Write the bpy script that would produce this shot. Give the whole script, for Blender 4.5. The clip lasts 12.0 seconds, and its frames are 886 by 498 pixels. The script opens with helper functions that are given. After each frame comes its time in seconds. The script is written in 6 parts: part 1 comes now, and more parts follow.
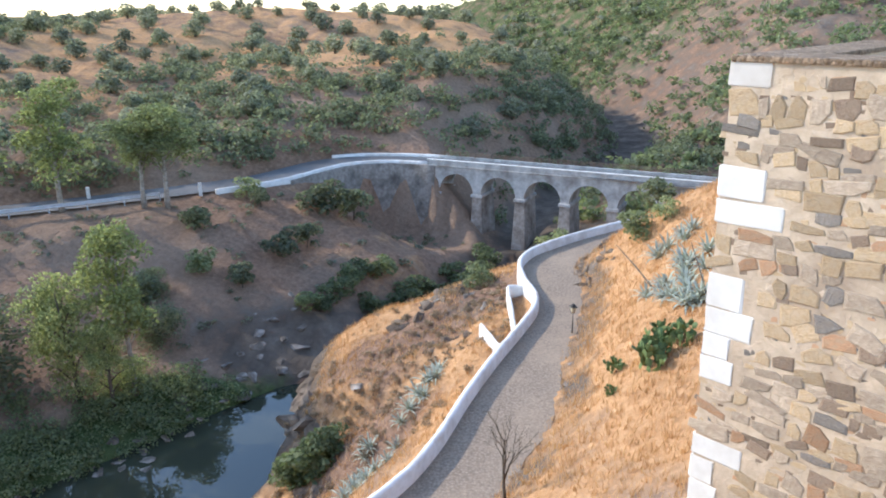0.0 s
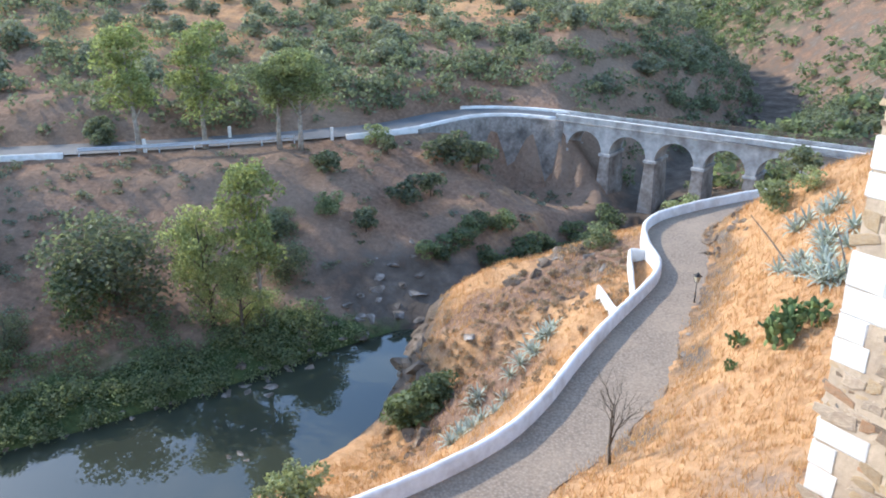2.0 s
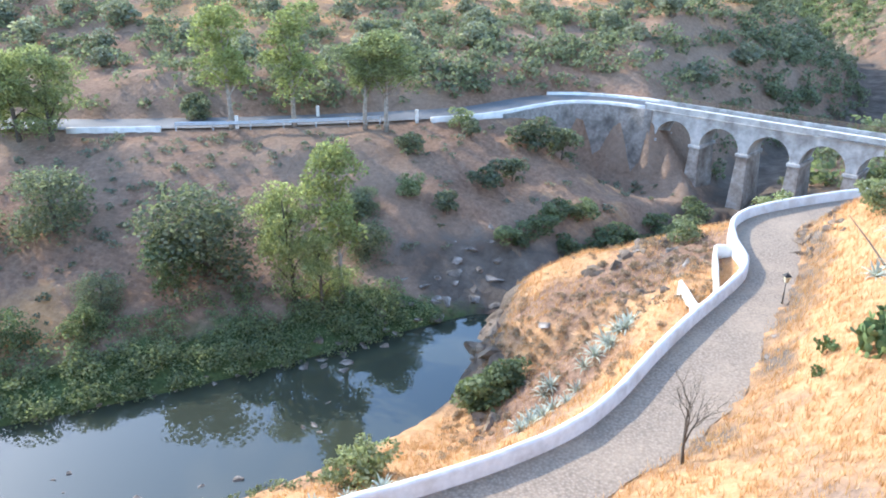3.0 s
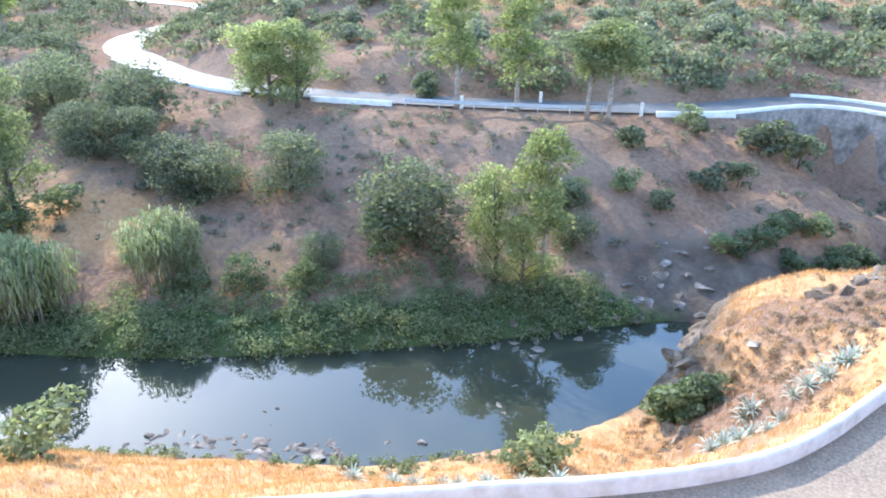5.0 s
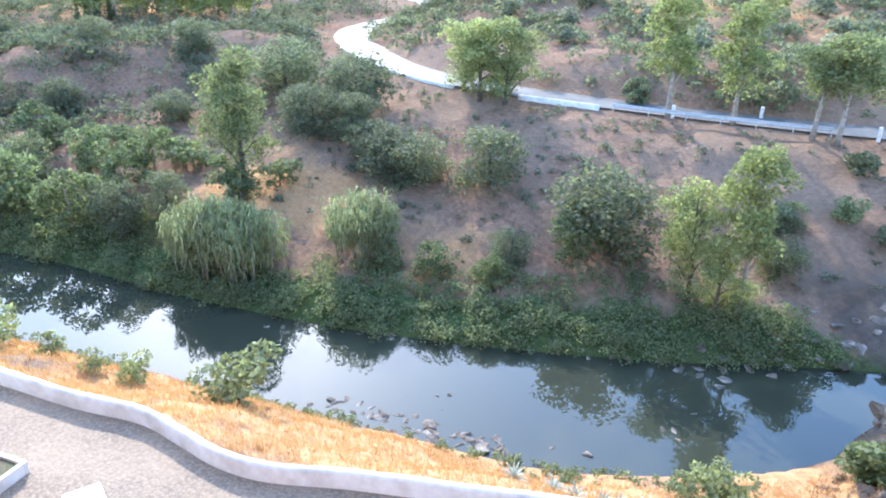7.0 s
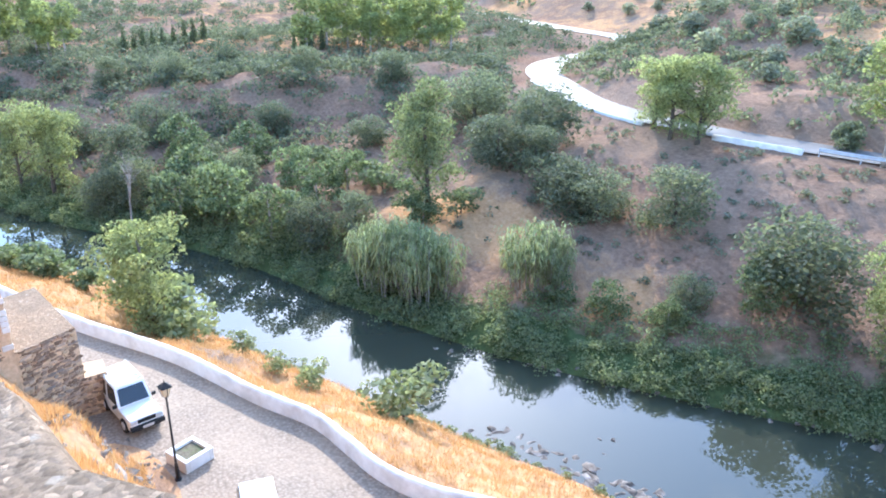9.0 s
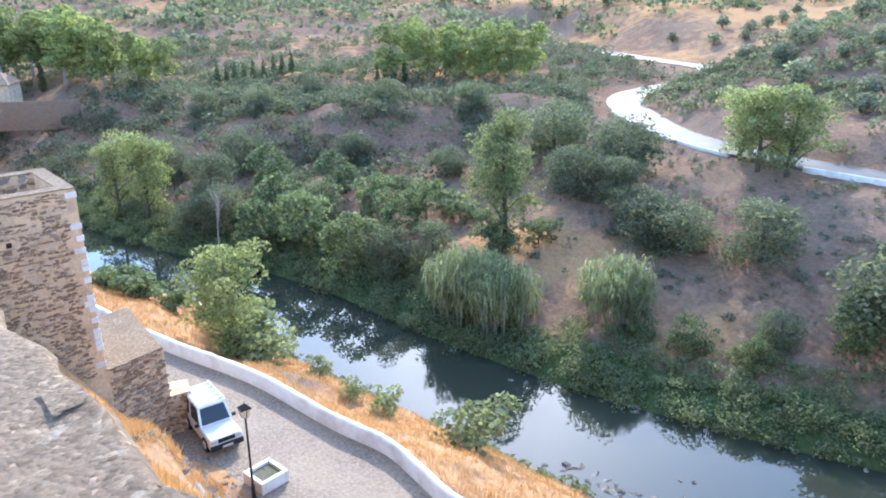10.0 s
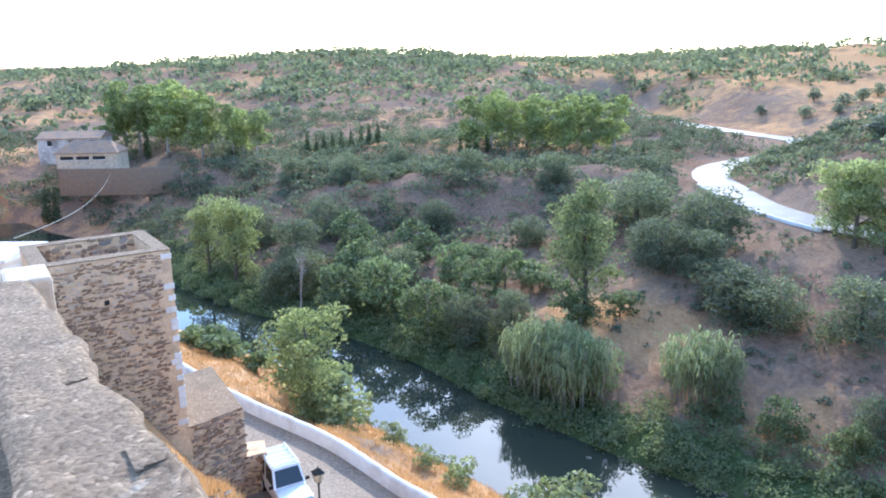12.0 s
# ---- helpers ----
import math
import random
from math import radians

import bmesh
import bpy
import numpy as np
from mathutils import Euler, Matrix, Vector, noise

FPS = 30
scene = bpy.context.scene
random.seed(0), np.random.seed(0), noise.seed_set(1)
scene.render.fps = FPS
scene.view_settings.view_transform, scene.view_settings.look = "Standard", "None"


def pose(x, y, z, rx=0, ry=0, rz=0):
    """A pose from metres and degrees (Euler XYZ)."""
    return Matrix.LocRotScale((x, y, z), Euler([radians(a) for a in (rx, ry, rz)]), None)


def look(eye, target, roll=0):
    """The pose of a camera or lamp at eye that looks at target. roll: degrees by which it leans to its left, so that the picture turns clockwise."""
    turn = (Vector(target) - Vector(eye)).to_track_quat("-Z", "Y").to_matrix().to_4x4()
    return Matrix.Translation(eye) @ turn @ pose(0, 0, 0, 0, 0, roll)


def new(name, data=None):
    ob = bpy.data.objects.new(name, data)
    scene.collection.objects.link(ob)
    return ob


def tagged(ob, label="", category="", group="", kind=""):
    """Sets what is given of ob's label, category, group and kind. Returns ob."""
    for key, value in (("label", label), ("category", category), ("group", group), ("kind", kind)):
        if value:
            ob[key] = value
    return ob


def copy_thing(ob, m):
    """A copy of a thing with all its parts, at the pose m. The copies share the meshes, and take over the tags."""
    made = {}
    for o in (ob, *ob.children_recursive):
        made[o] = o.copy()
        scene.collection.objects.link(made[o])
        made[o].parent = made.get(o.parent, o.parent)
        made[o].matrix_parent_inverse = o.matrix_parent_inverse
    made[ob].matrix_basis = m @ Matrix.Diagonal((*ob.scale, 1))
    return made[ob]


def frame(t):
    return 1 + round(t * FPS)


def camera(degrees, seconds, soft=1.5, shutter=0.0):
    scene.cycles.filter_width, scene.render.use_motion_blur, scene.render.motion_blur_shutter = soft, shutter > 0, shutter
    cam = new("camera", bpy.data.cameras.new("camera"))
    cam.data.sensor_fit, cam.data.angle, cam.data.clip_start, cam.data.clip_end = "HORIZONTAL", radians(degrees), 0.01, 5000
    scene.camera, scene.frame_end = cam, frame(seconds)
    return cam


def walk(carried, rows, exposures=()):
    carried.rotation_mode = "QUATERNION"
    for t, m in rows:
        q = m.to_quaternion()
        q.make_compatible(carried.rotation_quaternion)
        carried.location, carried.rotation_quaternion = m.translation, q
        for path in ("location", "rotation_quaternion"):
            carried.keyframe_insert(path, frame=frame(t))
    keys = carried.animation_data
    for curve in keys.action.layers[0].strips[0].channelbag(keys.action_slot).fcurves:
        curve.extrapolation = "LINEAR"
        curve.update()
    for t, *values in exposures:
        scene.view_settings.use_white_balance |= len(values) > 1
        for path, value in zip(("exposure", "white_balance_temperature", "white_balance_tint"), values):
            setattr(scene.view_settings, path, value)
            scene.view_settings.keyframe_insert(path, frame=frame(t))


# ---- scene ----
cam = camera(61.415, 12.0, soft=1.9)
PATH = [
    (0.00, 0.0, 0.0, 28.0, 72.053, 0.752, 0.397),
    (0.50, 0.0, 0.0, 28.0, 71.374, 0.712, 2.097),
    (1.00, 0.0, 0.0, 28.0, 70.511, 0.660, 4.135),
    (1.50, 0.0, 0.0, 28.0, 69.626, 0.320, 6.238),
    (2.00, 0.0, 0.0, 28.0, 68.607, 0.092, 10.406),
    (2.50, 0.0, 0.0, 28.0, 67.835, 0.008, 13.556),
    (3.00, 0.0, 0.0, 28.0, 67.429, -0.215, 17.026),
    (5.00, 0.0, 0.0, 28.0, 66.331, -0.617, 34.182),
    (5.50, 0.0, 0.0, 28.0, 66.140, -0.816, 37.954),
    (6.00, 0.0, 0.0, 28.0, 66.033, -0.809, 42.404),
    (6.50, 0.0, 0.0, 28.0, 65.910, -0.772, 46.127),
    (7.00, 0.0, 0.0, 28.0, 66.093, -1.228, 50.205),
    (9.00, 0.0, 0.0, 28.0, 68.301, -0.534, 64.394),
    (9.50, 0.0, 0.0, 28.0, 68.984, 0.378, 67.251),
    (10.00, 0.0, 0.0, 28.0, 70.581, 0.461, 70.311),
    (10.50, 0.0, 0.0, 28.0, 72.165, 0.566, 72.796),
    (11.00, 0.0, 0.0, 28.0, 73.768, 0.564, 74.794),
    (11.50, 0.0, 0.0, 28.0, 74.946, 0.747, 75.883),
    (12.00, 0.0, 0.0, 28.0, 75.912, 0.734, 76.548),
]

EXPOSURES = [(0.0, 1.58, 5950, 10), (1.5, 1.58, 5900, 9), (2.5, 2.10, 5800, 8), (3.0, 2.28, 5750, 8), (6.0, 2.56, 5600, 9), (9.0, 2.54, 5450, 10), (9.5, 2.58, 5450, 10), (10.0, 2.22, 5450, 10), (10.5, 2.08, 5400, 10), (12.0, 2.05, 5250, 9)]
walk(cam, [(t, pose(*row)) for t, *row in PATH], EXPOSURES)

# ---- world and sun ----
SUN_AZ, SUN_EL = radians(66.0), radians(31.0)     # left of +y, above the horizon
world = bpy.data.worlds.new("sky")
scene.world = world
world.use_nodes = True
wn = world.node_tree
sky = wn.nodes.new("ShaderNodeTexSky")
sky.sky_type, sky.sun_disc = "NISHITA", False
sky.sun_elevation, sky.sun_rotation = SUN_EL, -SUN_AZ
sky.dust_density, sky.air_density, sky.ozone_density = 0.6, 1.1, 2.0
wn.nodes["Background"].inputs["Strength"].default_value = 0.15
# thin scattered cloud over the blue
co_sky = wn.nodes.new("ShaderNodeTexCoord")
cloud = wn.nodes.new("ShaderNodeTexNoise")
cloud.inputs["Scale"].default_value, cloud.inputs["Detail"].default_value, cloud.inputs["Roughness"].default_value = 3.2, 6.0, 0.55
wn.links.new(co_sky.outputs["Generated"], cloud.inputs["Vector"])
veil = wn.nodes.new("ShaderNodeValToRGB")
veil.color_ramp.elements[0].position, veil.color_ramp.elements[1].position = 0.55, 0.78
veil.color_ramp.elements[1].color = (0.6, 0.6, 0.6, 1)
wn.links.new(cloud.outputs["Fac"], veil.inputs["Fac"])
sky_mix = wn.nodes.new("ShaderNodeMix")
sky_mix.data_type = "RGBA"
sky_mix.inputs["B"].default_value = (7.0, 7.0, 7.2, 1)
wn.links.new(veil.outputs["Color"], sky_mix.inputs["Factor"])
wn.links.new(sky.outputs[0], sky_mix.inputs["A"])
wn.links.new(sky_mix.outputs["Result"], wn.nodes["Background"].inputs["Color"])
sun = new("sun", bpy.data.lights.new("sun", "SUN"))
sun.data.energy, sun.data.angle, sun.data.color = 1.55, radians(0.6), (1.0, 0.88, 0.72)
SUN_DIR = Vector((-math.sin(SUN_AZ) * math.cos(SUN_EL), math.cos(SUN_AZ) * math.cos(SUN_EL), math.sin(SUN_EL)))
sun.matrix_world = look(SUN_DIR * 200, (0, 0, 0))

# ---- plan of the valley ----
# lines of the plan, metres; water level is z = 0
WATER_NEAR = [(-11.4, 50.5), (-11.0, 45.0), (-12.2, 39.3), (-16.6, 32.0), (-23.0, 25.3), (-32.6, 19.2), (-43.0, 12.8), (-58.0, 5.0), (-66.0, 2.0), (-84.0, -14.0), (-112.0, -34.0), (-150.0, -62.0)]
WATER_FAR = [(-12.6, 52.0), (-19.0, 45.5), (-22.0, 42.0), (-30.0, 34.2), (-42.0, 24.6), (-54.0, 17.5), (-70.0, 9.5), (-87.0, -5.0), (-118.0, -24.0), (-150.0, -45.0)]
STREAM = [(-30.0, 300.0), (8.0, 252.0), (32.0, 200.0), (38.0, 160.0), (29.0, 122.0), (12.0, 96.0), (7.0, 78.0), (-2.0, 62.0), (-8.0, 55.5)]
WALL_LINE = [(80.0, 52.0), (45.0, 60.0), (26.0, 62.5), (16.0, 60.0), (10.4, 56.2), (7.9, 54.0), (6.0, 52.0), (4.9, 49.6), (4.75, 46.2), (5.2, 42.8), (4.9, 41.0), (4.0, 38.7), (2.2, 34.6), (0.65, 30.7), (-0.8, 26.6), (-2.0, 24.2), (-4.1, 21.6), (-6.4, 19.4), (-8.7, 17.5), (-13.7, 13.2), (-16.9, 10.4), (-19.1, 8.3), (-20.6, 7.5), (-22.4, 7.0), (-24.4, 6.4), (-26.9, 4.8), (-32.0, 2.0), (-37.0, -1.75), (-42.2, -5.1), (-60.0, -15.0), (-90.0, -34.0)]
ROAD_EDGE = [(80.0, 48.0), (45.0, 56.0), (27.0, 58.5), (18.0, 57.0), (12.0, 54.6), (9.6, 52.2), (8.5, 50.0), (8.25, 47.6), (8.2, 45.0), (7.0, 40.0), (5.2, 34.0), (4.0, 29.0), (2.4, 25.8), (-1.1, 20.7), (-6.2, 13.8), (-12.0, 7.0), (-18.0, 3.0), (-22.6, 0.3), (-26.0, -1.1), (-29.6, -2.0), (-34.0, -5.0), (-38.0, -8.4), (-43.0, -11.4), (-60.0, -20.6), (-90.0, -39.6)]
FAR_ROAD = [(32.0, 70.4), (20.2, 77.6), (-1.8, 89.0), (-8.0, 90.4), (-13.2, 88.8), (-20.8, 79.0), (-27.0, 74.6), (-41.0, 67.0), (-50.8, 62.8), (-57.0, 60.4), (-68.1, 57.9), (-78.5, 58.5), (-90.0, 61.8), (-100.0, 65.6), (-108.4, 72.0), (-113.6, 80.6), (-119.0, 92.0), (-128.0, 105.0), (-142.0, 112.0), (-153.0, 112.0), (-168.0, 112.4), (-260.0, 118.0)]
ROAD_Z = 10.5


def smooth_line(pts, step=0.8):
    """A Catmull-Rom curve through the points, at about even steps."""
    p = np.array(pts, float)
    p = np.vstack([2 * p[0] - p[1], p, 2 * p[-1] - p[-2]])
    out = []
    for i in range(1, len(p) - 2):
        n = max(2, int(np.linalg.norm(p[i + 1] - p[i]) / step))
        t = np.linspace(0, 1, n, endpoint=False)[:, None]
        a, b, c, d = p[i - 1], p[i], p[i + 1], p[i + 2]
        l0, l1 = np.linalg.norm(c - b) / max(np.linalg.norm(b - a), 1e-6), np.linalg.norm(c - b) / max(np.linalg.norm(d - c), 1e-6)
        m0 = ((b - a) * l0 + (c - b)) / 2
        m1 = ((c - b) + (d - c) * l1) / 2
        out.append((2 * t**3 - 3 * t**2 + 1) * b + (t**3 - 2 * t**2 + t) * m0 + (3 * t**2 - 2 * t**3) * c + (t**3 - t**2) * m1)
    out.append(p[-2][None])
    return np.vstack(out)


def to_line(x, y, line):
    """Distance to a polyline, signed: positive on the right of its direction."""
    best, side = np.full(x.shape, 1e9), np.ones(x.shape)
    for (ax, ay), (bx, by) in zip(line[:-1], line[1:]):
        dx, dy = bx - ax, by - ay
        t = np.clip(((x - ax) * dx + (y - ay) * dy) / (dx * dx + dy * dy), 0, 1)
        d = np.hypot(x - ax - t * dx, y - ay - t * dy)
        s = np.where((x - ax) * dy - (y - ay) * dx > 0, 1.0, -1.0)
        near = d < best - 1e-9
        best, side = np.where(near, d, best), np.where(near, s, side)
    return best * side


def hash2(i, j, seed):
    v = np.sin(i * 127.1 + j * 311.7 + seed * 74.7) * 43758.5453
    return v - np.floor(v)


def value_noise(x, y, seed=0):
    i, j = np.floor(x), np.floor(y)
    u, v = x - i, y - j
    u, v = u * u * (3 - 2 * u), v * v * (3 - 2 * v)
    a, b, c, d = hash2(i, j, seed), hash2(i + 1, j, seed), hash2(i, j + 1, seed), hash2(i + 1, j + 1, seed)
    return (a + (b - a) * u) * (1 - v) + (c + (d - c) * u) * v - 0.5


def fractal(x, y, seed=0, octaves=4):
    return sum(value_noise(x * 2**k, y * 2**k, seed + k) / 2**k for k in range(octaves))


def step01(a, b, v):
    t = np.clip((v - a) / (b - a), 0, 1)
    return t * t * (3 - 2 * t)


def bump(x, y, cx, cy, rx, ry, turn=0.0):
    c, s = math.cos(turn), math.sin(turn)
    u, v = ((x - cx) * c + (y - cy) * s) / rx, (-(x - cx) * s + (y - cy) * c) / ry
    return np.exp(-(u * u + v * v))


def tent(x, y, crest, slope, soft):
    """A hill under a crest line (x, y, z): it falls off evenly on both sides of it."""
    best, top, total = np.full(x.shape, 1e9), np.zeros(x.shape), np.zeros(x.shape)
    for (ax, ay, az), (bx, by, bz) in zip(crest[:-1], crest[1:]):
        dx, dy = bx - ax, by - ay
        t = np.clip(((x - ax) * dx + (y - ay) * dy) / (dx * dx + dy * dy), 0, 1)
        d = np.hypot(x - ax - t * dx, y - ay - t * dy)
        w = 1 / (d * d + 4) ** 1.5
        best, top, total = np.minimum(best, d), top + w * (az + t * (bz - az)), total + w
    return top / total - slope * (np.sqrt(best * best + soft * soft) - soft)


# crests of the hills: x, y, z
CREST_OLIVE = [(-97, 140, 23.3), (-81, 172, 24.9), (-64, 190, 27.0), (-45, 200, 27.5), (-25, 198, 27.0), (-10, 185, 25.8), (-2, 165, 22.0), (7, 150, 18.5), (15, 134, 16.0), (22, 118, 13.4), (25, 100, 11.0)]
CREST_NORTH = [(-225, 350, 17.0), (-203, 368, 18.5), (-184, 443, 27.0), (-168, 471, 25.0), (-120, 485, 29.0), (-66, 475, 29.0), (-10, 430, 25.0)]
CREST_EAST = [(-3, 330, 24.5), (13, 330, 31.0), (47, 317, 39.0), (83, 288, 47.0), (117, 254, 48.0), (150, 236, 46.0), (190, 180, 44.0), (230, 90, 44.0)]
CREST_WEST = [(-580, -230, 18.0), (-570, -172, 20.0), (-520, -110, 23.5), (-475, -67, 24.5), (-440, -18, 29.0), (-429, 31, 32.0), (-433, 76, 32.5), (-461, 134, 27.0), (-509, 181, 24.0), (-516, 218, 27.0), (-452, 257, 30.0), (-397, 270, 30.0), (-329, 262, 29.5), (-291, 274, 33.5), (-264, 292, 21.0)]
CREST_KNOLL = [(-130, 4, 7.5), (-139, 13, 10.2), (-143, 24, 11.8), (-141, 35, 12.0), (-138, 46, 11.5), (-129, 54, 9.6)]
CREST_HOUSE = [(-155, -100, 12.0), (-150, -53, 11.2), (-149, -37, 10.6), (-149, -28, 10.5), (-149, -14, 10.0), (-160, -6, 8.4)]


L_NEAR, L_FAR, L_STREAM = smooth_line(WATER_NEAR, 2.5), smooth_line(WATER_FAR, 2.5), smooth_line(STREAM, 6)
L_WALL, L_EDGE, L_ROAD = smooth_line(WALL_LINE, 1.2), smooth_line(ROAD_EDGE, 1.2), smooth_line(FAR_ROAD, 2.5)
L_CHANNEL_N = np.vstack([L_STREAM, L_NEAR])
L_CHANNEL_F = np.vstack([L_STREAM, L_FAR])


def ground_z(x, y):
    """Height of the valley's ground."""
    x, y = np.asarray(x, float), np.asarray(y, float)
    dn, df = to_line(x, y, L_CHANNEL_N), to_line(x, y, L_CHANNEL_F)     # channel heads downstream: right is the far bank
    dw, de, dr = to_line(x, y, L_WALL), to_line(x, y, L_EDGE), to_line(x, y, L_ROAD)
    rough = fractal(x / 7, y / 7, 3) * 1.3 + fractal(x / 1.6, y / 1.6, 9, 3) * 0.35
    bed = 0.02 * np.maximum(0, y - 52) + 0.6 * step01(50, 60, y)        # the dry stream bed climbs past the pool
    # near bank: from the water to the white wall, then road, then the castle slope
    d_bank = np.maximum(-dn, 0.0)
    d_wall = np.maximum(dw, 0.0)
    u = d_bank / (d_bank + d_wall + 1e-6)
    knoll = step01(36, 42, y) * step01(-22, -14, x) * (1 - step01(54, 62, y))
    power = 0.95 - 0.52 * knoll + 0.45 * (1 - knoll) * step01(-26, -18, x) * step01(18, 26, y) * (1 - step01(50, 56, y))
    near = bed + (ROAD_Z - 0.35 - bed) * u ** power + rough * np.clip(d_bank / 4, 0, 1) * np.clip(d_wall / 3, 0, 1)
    d_up = np.maximum(-de - 0.55, 0.0)
    climb = (0.72 + 1.25 * step01(-33, -26, x) * step01(-6, -13, x)) * d_up
    slope = ROAD_Z + 13.5 * (1 - np.exp(-climb / 13.5)) + 0.25 * climb * step01(20, 40, y) + rough * 0.7 * np.clip(d_up / 3, 0, 1)
    near = np.where(dw > 0.0, near, np.where(de > -0.55, ROAD_Z + 0.01, slope))
    lx = np.clip((y - 38.5) / 7.0, 0, 1)                                # the small landing under the lane
    from_landing = np.hypot(x - 2.7 - 1.0 * lx, y - 38.5 - 7.0 * lx)
    near = np.where(dw > 0.0, np.maximum(near, 9.85 - 0.75 * np.maximum(from_landing - 1.1, 0.0) + 0.4 * rough), near)
    near = near + 1.5 * bump(x, y, -22.6, -1.6, 2.2, 1.3)               # bank of earth and rubble below the castle wall
    # far bank: from the water to the far road, then the hills
    d_far = np.maximum(df, 0.0)
    d_r = np.abs(dr)
    verge = 2.6 + 1.8 * step01(-74, -94, x)                             # the road widens in its bend
    below = dr < 0
    w = d_far / (d_far + np.maximum(d_r - 2.4, 0) + 1e-6)
    terrace = 0.75 + 0.25 * step01(-70, -40, x)
    bank = bed + (ROAD_Z - 0.15 - bed) * w ** terrace
    plain = 9.6 + 0.012 * np.maximum(0, np.hypot(x, y) - 150)
    hills = np.maximum.reduce([plain, tent(x, y, CREST_OLIVE, 0.19, 14), tent(x, y, CREST_NORTH, 0.10, 30), tent(x, y, CREST_EAST, 0.24, 20),
                               tent(x, y, CREST_WEST, 0.085, 40), tent(x, y, CREST_KNOLL, 0.34, 8), tent(x, y, CREST_HOUSE, 0.36, 6)])
    cut = 4.5 * (1 - np.exp(-np.maximum(d_r - verge - 0.4, 0) / 5.0)) * step01(-118, -95, x) * (1 - step01(30, 70, d_r))
    lift = step01(2.6, 26, d_r - verge + 2.6)
    past = ROAD_Z * (1 - lift) + hills * lift + cut + rough * np.clip((d_r - 3) / 10, 0, 1) + fractal(x / 45, y / 45, 21) * 3.0 * np.clip((d_r - 3) / 50, 0, 1)
    drop_off = 7.0 * bump(x, y, -4.5, 85.0, 12.0, 7.0, -0.3) * step01(2.7, 3.2, d_r)
    far = np.where(d_r < verge, ROAD_Z - 0.12, np.where(below, bank - drop_off + rough * np.clip(d_far / 4, 0, 1) * np.clip((d_r - 2.4) / 4, 0, 1), past))
    d_stream = np.abs(to_line(x, y, L_STREAM))
    gully = bed + 0.74 * np.maximum(d_stream - 3.0, 0) + rough * 0.6
    west = step01(-88, -112, x)
    far = far * (1 - west) + west * np.where(d_r < verge, far, np.minimum(np.maximum(past, plain * below), bed + 0.36 * d_far + rough))
    far = np.where((y > 58) & (x > -8), np.minimum(far, gully + 2.0 * step01(4, 12, d_stream)), far)
    near = np.where((dw > 0) & (y > 64), np.maximum(near, np.minimum(tent(x, y, CREST_EAST, 0.24, 20) + rough * 2, gully)), near)
    side_far = df > 0
    side_near = dn < 0
    z = np.where(side_far, far, np.where(side_near | (y > 52), near, -1.2))
    # banks dip under the water
    z = np.where(side_far & (d_far < 0.8) & (y < 52), -0.5 + d_far * 0.9, z)
    z = np.where(side_near & (d_bank < 0.8) & (y < 52), -0.5 + d_bank * 0.9, z)
    return z


# ---- helpers of the build ----
def mesh_of(name, verts, faces, material=None, smooth=False):
    me = bpy.data.meshes.new(name)
    me.from_pydata([tuple(v) for v in verts], [], [tuple(f) for f in faces])
    if smooth:
        me.polygons.foreach_set("use_smooth", np.ones(len(me.polygons), bool))
    if material:
        me.materials.append(material)
    return me


def part(name, bm, material, parent, label=""):
    """Links a bmesh, or a mesh, as one object under a thing or a part."""
    if isinstance(bm, bpy.types.Mesh):
        me = bm
        if not me.materials:
            me.materials.append(material)
    else:
        me = bpy.data.meshes.new(name)
        bm.to_mesh(me)
        bm.free()
        me.materials.append(material)
    ob = new(name, me)
    ob.parent = parent
    return tagged(ob, label)


def thing(name, x, y, z, turn=0.0, label="", category="", group="", kind=""):
    ob = new(name)
    ob.empty_display_size = 0.2
    ob.matrix_basis = Matrix.Translation((x, y, z)) @ Matrix.Rotation(turn, 4, "Z")
    return tagged(ob, label, category, group, kind)


def add_box(bm, x, y, z, sx, sy, sz, bevel=0.0, turn=0.0):
    """A box by its centre and sizes, bevelled, into bm."""
    m = Matrix.Translation((x, y, z)) @ Matrix.Rotation(turn, 4, "Z") @ Matrix.Diagonal((sx, sy, sz, 1))
    vs = bmesh.ops.create_cube(bm, size=1, matrix=m)["verts"]
    if bevel:
        es = {e for v in vs for e in v.link_edges}
        bmesh.ops.bevel(bm, geom=list(es), offset=bevel, segments=2, affect="EDGES", profile=0.6)


def box_bm(*args, **kw):
    bm = bmesh.new()
    add_box(bm, *args, **kw)
    return bm


def tube(points, radii, sides=6):
    """Vertices and faces of a tapered tube along points."""
    vs, fs = [], []
    pts = [Vector(p) for p in points]
    for i, p in enumerate(pts):
        d = (pts[min(i + 1, len(pts) - 1)] - pts[max(i - 1, 0)]).normalized()
        a = d.orthogonal().normalized()
        b = d.cross(a)
        for k in range(sides):
            w = 2 * math.pi * k / sides
            vs.append(p + (a * math.cos(w) + b * math.sin(w)) * radii[i])
    for i in range(len(pts) - 1):
        for k in range(sides):
            k2 = (k + 1) % sides
            fs.append((i * sides + k, i * sides + k2, (i + 1) * sides + k2, (i + 1) * sides + k))
    fs.append(tuple(range(sides))[::-1])
    fs.append(tuple((len(pts) - 1) * sides + k for k in range(sides)))
    return vs, fs


def join_parts(pieces):
    vs, fs = [], []
    for v, f in pieces:
        n = len(vs)
        vs += list(v)
        fs += [tuple(i + n for i in q) for q in f]
    return vs, fs


